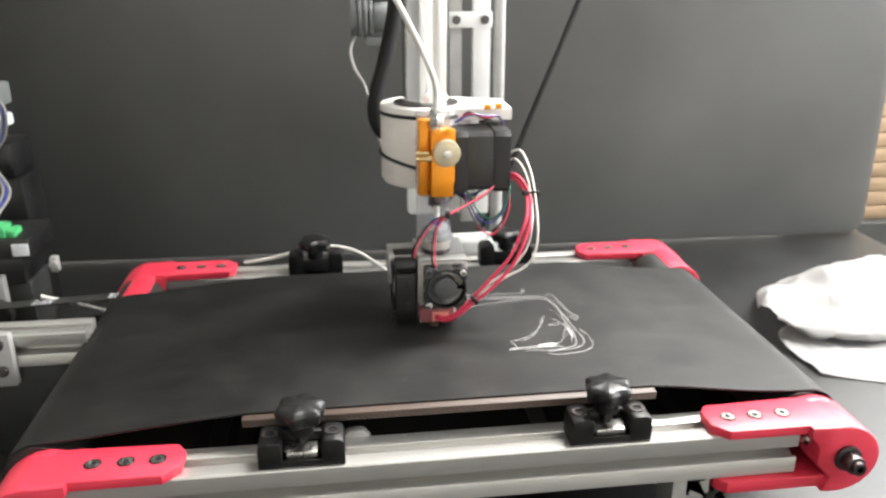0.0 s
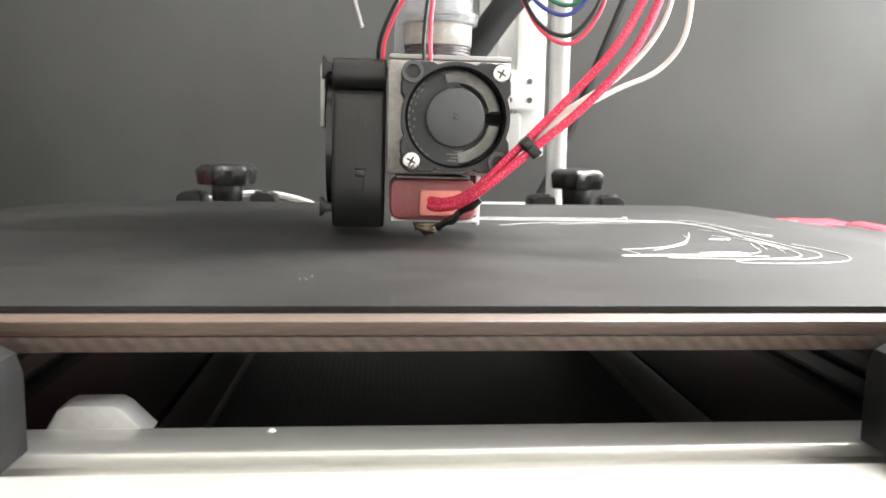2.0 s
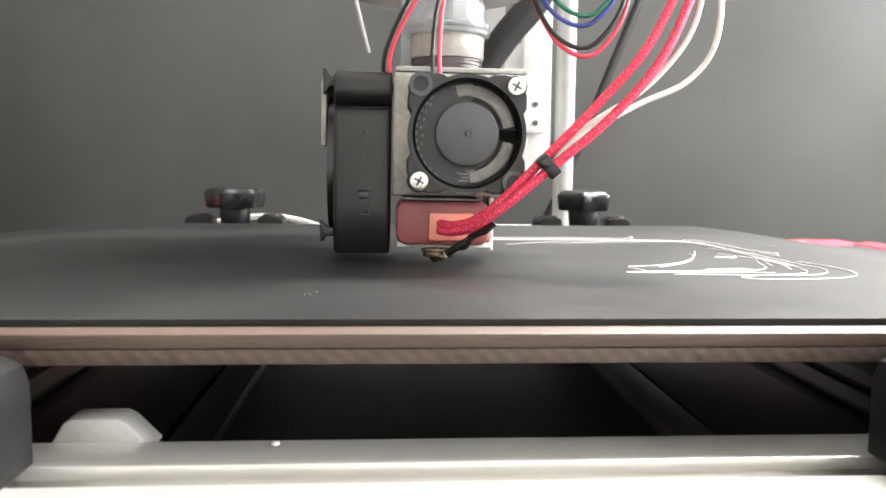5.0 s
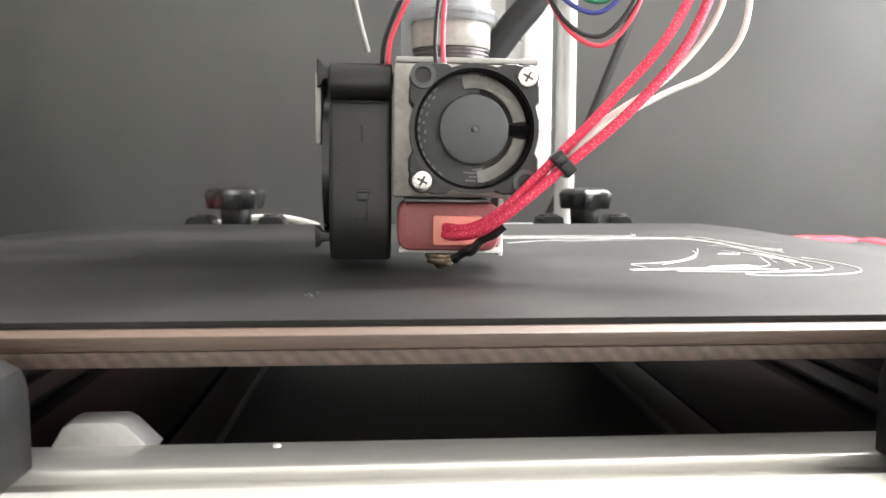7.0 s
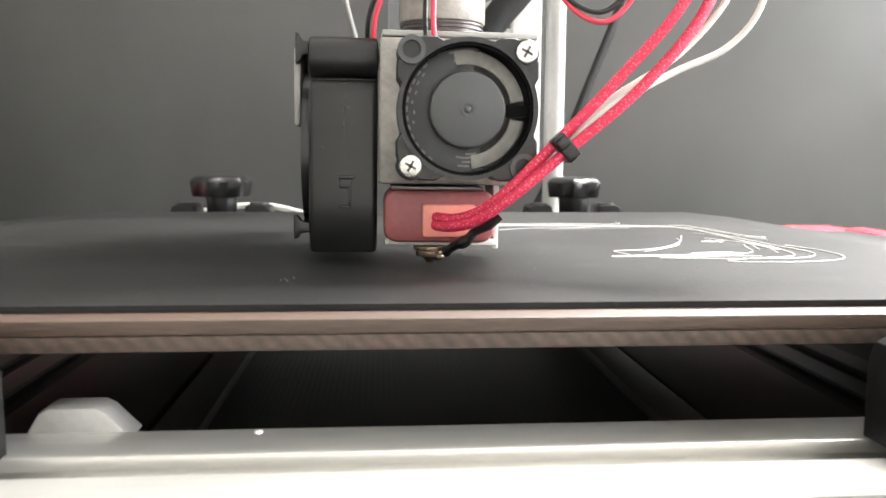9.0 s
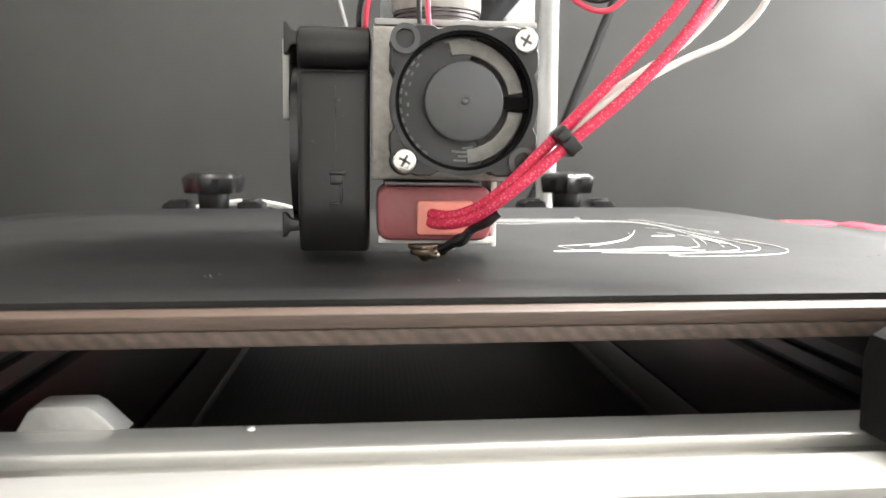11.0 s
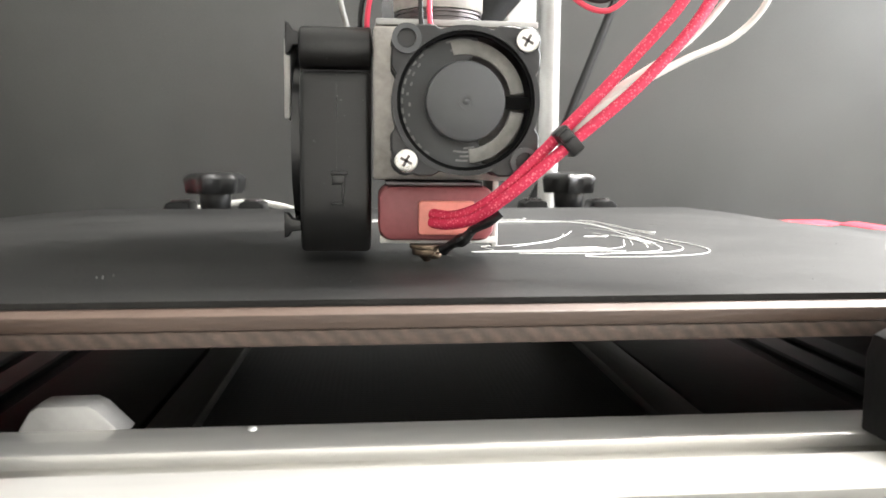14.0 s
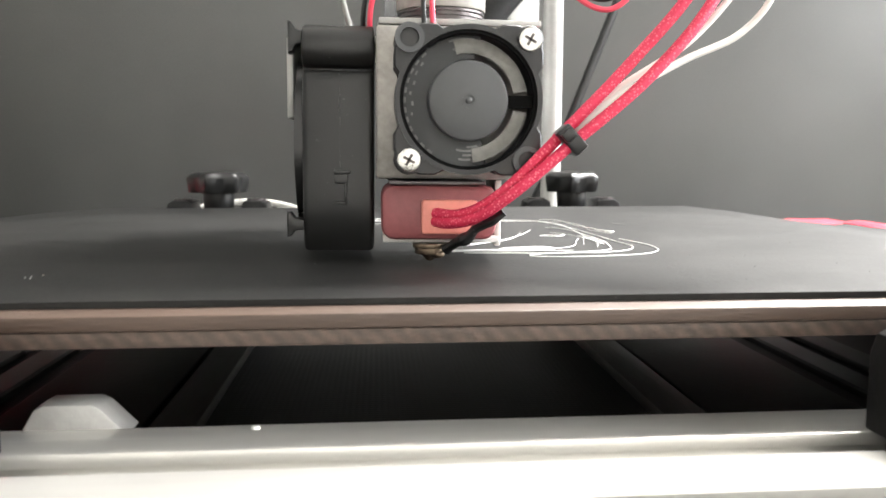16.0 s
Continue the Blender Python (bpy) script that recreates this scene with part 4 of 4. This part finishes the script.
def gpart(name, bm, mat, label=""):
    ob = part(name, bm, mat, gantry, label)
    ob.matrix_basis = LIFT
    return ob


bm = B()
prism(bm, [(33, 222), (44, 222), (44, 232), (33, 232)], "z", 44, 520, 0.5)
gpart("silver_bar", bm, M_ALU_MATT)
bm = B()
box(bm, 54, 70, 220, 228, 20, 520, 0.8)
gpart("white_bar", bm, M_WHITE_PAINT, "white painted flat bar")
bm = B()
cyl(bm, (80, 230, 210), 5.6, 630, "z", 24)
gpart("round_post", bm, M_ALU_MATT, "round silver post")
bm = B()
box(bm, 31, 71, 216, 221, 195, 209, 0.8)
br = gpart("cross_plate", bm, M_WHITE_PAINT, "white cross plate with two screws")
for x in (38, 64):
    bm = B()
    cyl(bm, (x, 215, 202), 4.2, 3, "y", 6)
    cyl(bm, (x, 213, 202), 2.2, 2, "y", 16)
    part("screw", bm, M_DARK_STEEL, br)
bm = B()
box(bm, 43, 67, 212, 219, 45, 66, 1)
br = gpart("angle_plate", bm, M_WHITE_PAINT)
for x, z in ((49, 50), (60, 50), (60, 60)):
    bm = B()
    cyl(bm, (x, 211.8, z), 1.6, 1, "y", 12)
    part("hole", bm, M_DARK_STEEL, br)
bm = B()
box(bm, 42, 56, 214, 219, 14, 43, 1)
gpart("lower_plate", bm, M_ALU_MATT)
bm = B()
box(bm, 26, 96, 214, 246, -20, -8, 1)
box(bm, 30, 92, 216, 244, TZ, -20, 1)
gpart("base_block", bm, M_WHITE_PAINT, "white base block")
bm = B()
prism(bm, rounded(-7, 62, 17, 96, 5), "y", 234, 240, 1)
gpart("carriage_plate", bm, M_WHITE_PAINT, "white carriage plate")

# ---- pulley unit and thin cable upper left ----
bm = B()
for x0, x1, r in ((-54, -48, 17), (-47, -43.5, 19), (-42, -38, 19), (-36.5, -33, 18), (-32, -16, 15)):
    cyl(bm, ((x0 + x1) / 2, 300, 200), r, x1 - x0, "x", 32, bevel=0.6)
box(bm, -40, -14, 290, 312, 174, 182, 0.8)
unit = gpart("motor_unit", bm, M_UNIT, "grey finned motor unit")
piped("lead", M_LEAD, unit, [(-50, 298, 184), (-56, 262, 172), (-53, 236, 158), (-45, 222, 145), (-39, 216, 118), (-35, 214, 101), (-31, 214, 86)], 1.5, "thin grey cable")
bm = B()
box(bm, -36, -18, 296, 306, 210, 520, 0.8)
box(bm, -36, 90, 222, 306, 520, 534, 0.8)
gpart("cross_beam", bm, M_DARK_BAR, "dark beam carrying the motor unit")
wc = tagged(piped("white_cable", M_WIRE_WHITE, None, [(-165, 214, -17.5), (-140, 210, -13), (-120, 206, -7), (-100, 204, -3), (-80, 203, -1.5), (-58, 196, -5.5), (-38, 178, -14), (-24, 172, -23), (-8, 170, -32)], 1.6), "white cable arching over the far profile", "cable")

# ---- drive side, left of the belt ----
side = tagged(new("side_profile"), "aluminium profile with end plate beside the conveyor", "profile")
side.location = (0, 0, TABLE)
bm = B()
prism(bm, profile(62, -18, 13.0), "x", -460, -262)
ob = part("profile_bar", bm, M_ALU, side)
ob.matrix_basis = LIFT
bm = B()
box(bm, -345, -312, 40, 48, -42, 0, 1.5)
ob = part("end_plate", bm, M_ALU_MATT, side)
ob.matrix_basis = LIFT
for z in (-8, -29):
    b2 = B()
    cyl(b2, (-320, 39, z), 4, 3, "y", 20, bevel=0.4)
    part("screw", b2, M_DARK_STEEL, ob)
bm = B()
box(bm, -440, -280, 52, 74, TZ, -31.5, 1)
ob = part("stand", bm, M_DARK_BAR, side)
ob.matrix_basis = LIFT

drive = tagged(new("drive_motor"), "black drive motor block with green terminal on top", "motor")
drive.location = (0, 0, TABLE)


def dpart(name, mat, *d, bevel=1.0, label=""):
    ob = boxed(name, mat, drive, *d, bevel=bevel, label=label)
    ob.matrix_basis = LIFT
    return ob


dpart("driver_case", M_BLACK, -440, -342, 180, 240, 8, 26, label="black driver case")
dpart("label_plate", M_LABEL, -356, -342.5, 178.6, 180.4, 11, 22, bevel=0.2, label="white sticker")
dpart("terminal", M_GREEN, -420, -362, 184, 204, 26, 36, label="green screw terminal")
dpart("terminal_step", M_GREEN, -362, -354, 186, 204, 26, 32, label="green screw terminal")
dpart("motor_body", M_BLACK_GLOSS, -440, -352, 186, 236, -18, 8)
dpart("motor_face", M_ALU_MATT, -452, -366, 172, 182, -34, -6)
dpart("stand", M_DARK_BAR, -440, -350, 190, 236, TZ, -18)
bm = B()
cyl(bm, (-372, 168, -38), 12, 10, "y", 32, bevel=0.6)
ob = part("pulley", bm, M_DARK_STEEL, drive)
ob.matrix_basis = LIFT
bm = B()
box(bm, -336, -329, 202, 210, -14, 0, 1)
cyl(bm, (-332, 199, -5), 3.4, 4, "y", 16)
ob = part("lug", bm, M_ALU_MATT, drive)
ob.matrix_basis = LIFT

tb = tagged(new("timing_belt"), "black toothed drive belt with small white printing", "drive belt")
bm = B()
prism(bm, [(-470, -33), (-372, -26.5), (-262, -22), (-258, -22.4), (-372, -27.7), (-470, -34.2)], "y", 152, 166)
prism(bm, [(-372, -50), (-262, -41), (-262, -42.2), (-372, -51.2)], "y", 152, 166)
for k in range(26):
    x = -368 + 4 * k
    z = -49.8 + (x + 372) * 9 / 110
    box(bm, x, x + 1.8, 152, 166, z - 0.2, z + 1.1)
part("belt_strip", bm, M_UNDER, tb)
bm = B()
for gx in (-400, -338, -275):
    for k in range(3):
        for j in range(4):
            x = gx + j * 4.2
            z = -26.1 + (x + 372) * 4.5 / 110 if x > -372 else -26.1 + (x + 372) * 6.5 / 98
            box(bm, x, x + 3.2, 153.5 + k * 4, 155.2 + k * 4, z + 0.05, z + 0.25)
part("print_bars", bm, M_LABEL, tb, "small white printed bars")
tagged(piped("white_cable", M_WIRE_WHITE, None, [(-333, 163, -21), (-310, 165, -29), (-284, 163, -37), (-262, 160, -46)], 1.6), "white cable beside the conveyor", "cable")

# clutter rack at the far left edge
rack = tagged(new("electronics_stack"), "dark stack of electronics with coloured wires", "electronics")
rack.location = (0, 0, TABLE)
for name, mat, d in (("frame_post", M_DARK_BAR, (-560, -424, 352, 384, TZ, 460)), ("board_case", M_BLACK, (-440, -388, 296, 350, 52, 86)), ("connector", M_LABEL, (-430, -392, 296, 330, 100, 112)), ("module", M_UNIT, (-440, -398, 300, 350, 118, 140)), ("block", M_TIMBER, (-440, -404, 300, 340, 152, 180)), ("lower_case", M_BLACK, (-440, -384, 300, 350, TZ, 50))):
    ob = boxed(name, mat, rack, *d, bevel=2.5)
    ob.matrix_basis = LIFT
for mat, k in ((M_LEAD, 0), (M_WIRE_BLUE, 1), (M_LEAD, 2)):
    ob = piped("wire", mat, rack, [(-410 + 3 * k, 292, 146 - 6 * k), (-388 + 2 * k, 288, 124), (-392 + 2 * k, 290, 96), (-402, 286, 72), (-388 + 3 * k, 262, 48), (-384 + 3 * k, 215, 38)], 1.4)
    ob.matrix_basis = LIFT

# ---- right side: tissue and timber ----
def tissue():
    """One sheet in an S-fold: a flat lobe in front, a puffed roll behind it."""
    # along the fold: y, z over the worktop, and how far each drifts with x
    fold = [(84, 2.0, -0.42), (92, 4.5, -0.36), (112, 7, -0.25), (136, 8, -0.1), (156, 10, 0.0), (163, 15, 0.05), (154, 20, 0.0), (136, 15, -0.05), (126, 15, -0.08),
            (126, 22, -0.05), (140, 31, 0.05), (166, 38, 0.16), (196, 43, 0.28), (216, 40, 0.34), (236, 26, 0.36), (252, 4, 0.36)]
    bm = B()
    nu, per = 74, 5
    nv = (len(fold) - 1) * per
    grid = []
    for i in range(nu + 1):
        row = []
        u = i / nu
        for j in range(nv + 1):
            v = j / nv
            k = min(int(v * (len(fold) - 1)), len(fold) - 2)
            f = v * (len(fold) - 1) - k
            p0, p1, p2, p3 = fold[max(k - 1, 0)], fold[k], fold[k + 1], fold[min(k + 2, len(fold) - 1)]
            y, z, drift = (0.5 * (2 * b + (c - a) * f + (2 * a - 5 * b + 4 * c - d) * f * f + (3 * b - a - 3 * c + d) * f ** 3) for a, b, c, d in zip(p0, p1, p2, p3))
            left = 346 + 7 * noise.noise(Vector((v * 7, 3, 0))) + (26 * max(0, 0.3 - v) if v < 0.3 else 0) + 40 * max(0, v - 0.8) + 30 * math.exp(-((v - 0.36) / 0.08) ** 2)
            x = left + (560 - left) * u
            y += drift * (x - 350)
            if v > 0.42:
                # the roll tapers to a pinched tip
                t = max(0.0, 1 - (x - left) / 44) ** 2
                y += (168 - y) * 0.62 * t
                z += (25 - z) * 0.75 * t
                swell = 1 - 0.35 * abs(noise.noise(Vector((x / 70, v * 1.5, 5))))
                z = 4 + (z - 4) * (1.0 - 0.13 * max(0, x - 380) / 100) * swell if z > 6 else z
            q = Vector((x / 75, y / 48, z / 40))
            crease = 1 - abs(noise.noise(q)) * 2
            lift = min(1.0, z / 12)
            z += lift * (9.0 * (crease - 0.6) + 3.5 * (0.5 - abs(noise.noise(q * 2.3)) * 2)) + 0.9 * noise.noise(q * 5)
            y += lift * 3.0 * noise.noise(q * 1.4 + Vector((9, 2, 4)))
            row.append(bm.verts.new((x, y, TZ + max(z, 1.0))))
        grid.append(row)
    for i in range(nu):
        for j in range(nv):
            bm.faces.new((grid[i][j], grid[i + 1][j], grid[i + 1][j + 1], grid[i][j + 1]))
    bmesh.ops.solidify(bm, geom=bm.faces[:], thickness=0.4)
    ob = part("tissue", bm, M_PAPER, None)
    return tagged(ob, "crumpled white tissue sheet lying folded on the worktop", "tissue")


tissue()
for k in range(10):
    bm = B()
    box(bm, 700 - 6 * (k % 3), 1000, 640, 720, -150 + 24 * k, -127.5 + 24 * k, 1.5)
    tagged(part("timber_board", bm, M_TIMBER, None), "brown timber board in a stack behind the panel", "timber", "stacked timber boards")
bm = B()
box(bm, 690, 1040, 620, 760, -900, -150, 3)
tagged(part("cabinet", bm, M_DARK_BAR, None), "dark cabinet behind the worktop", "cabinet")


# ---- what moves ----
def motions():
    """The head travels towards the near profile, then the belt carries the print to the left."""
    ys = [(0, 0), (1.4, 0), (2.0, -4.2), (2.5, -7.4), (3.0, -10.3), (3.5, -13.4), (4.0, -16.9), (6.5, -34.4), (7.0, -39.0), (7.5, -43.0), (8.0, -46.7), (8.5, -50.0), (9.0, -52.9), (10.2, -58.6), (11.0, -59.3), (16.0, -59.3)]
    TIP = pose(-0.006, 0.01, 0.003) @ pose(0, 0, 0, 0, 0.55, 0) @ pose(0.006, -0.01, -0.003)
    walk(head, [(t, pose(0, y * MM, 0) @ TIP) for t, y in ys])
    xs = [(0, 0), (8.7, 0), (9.0, -1.5), (11.5, -17.6), (12.5, -24.4), (13.5, -31.5), (14.5, -38.4), (16.0, -48.8)]
    walk(trace, [(t, pose(x * MM, 0, 0)) for t, x in xs])


motions()
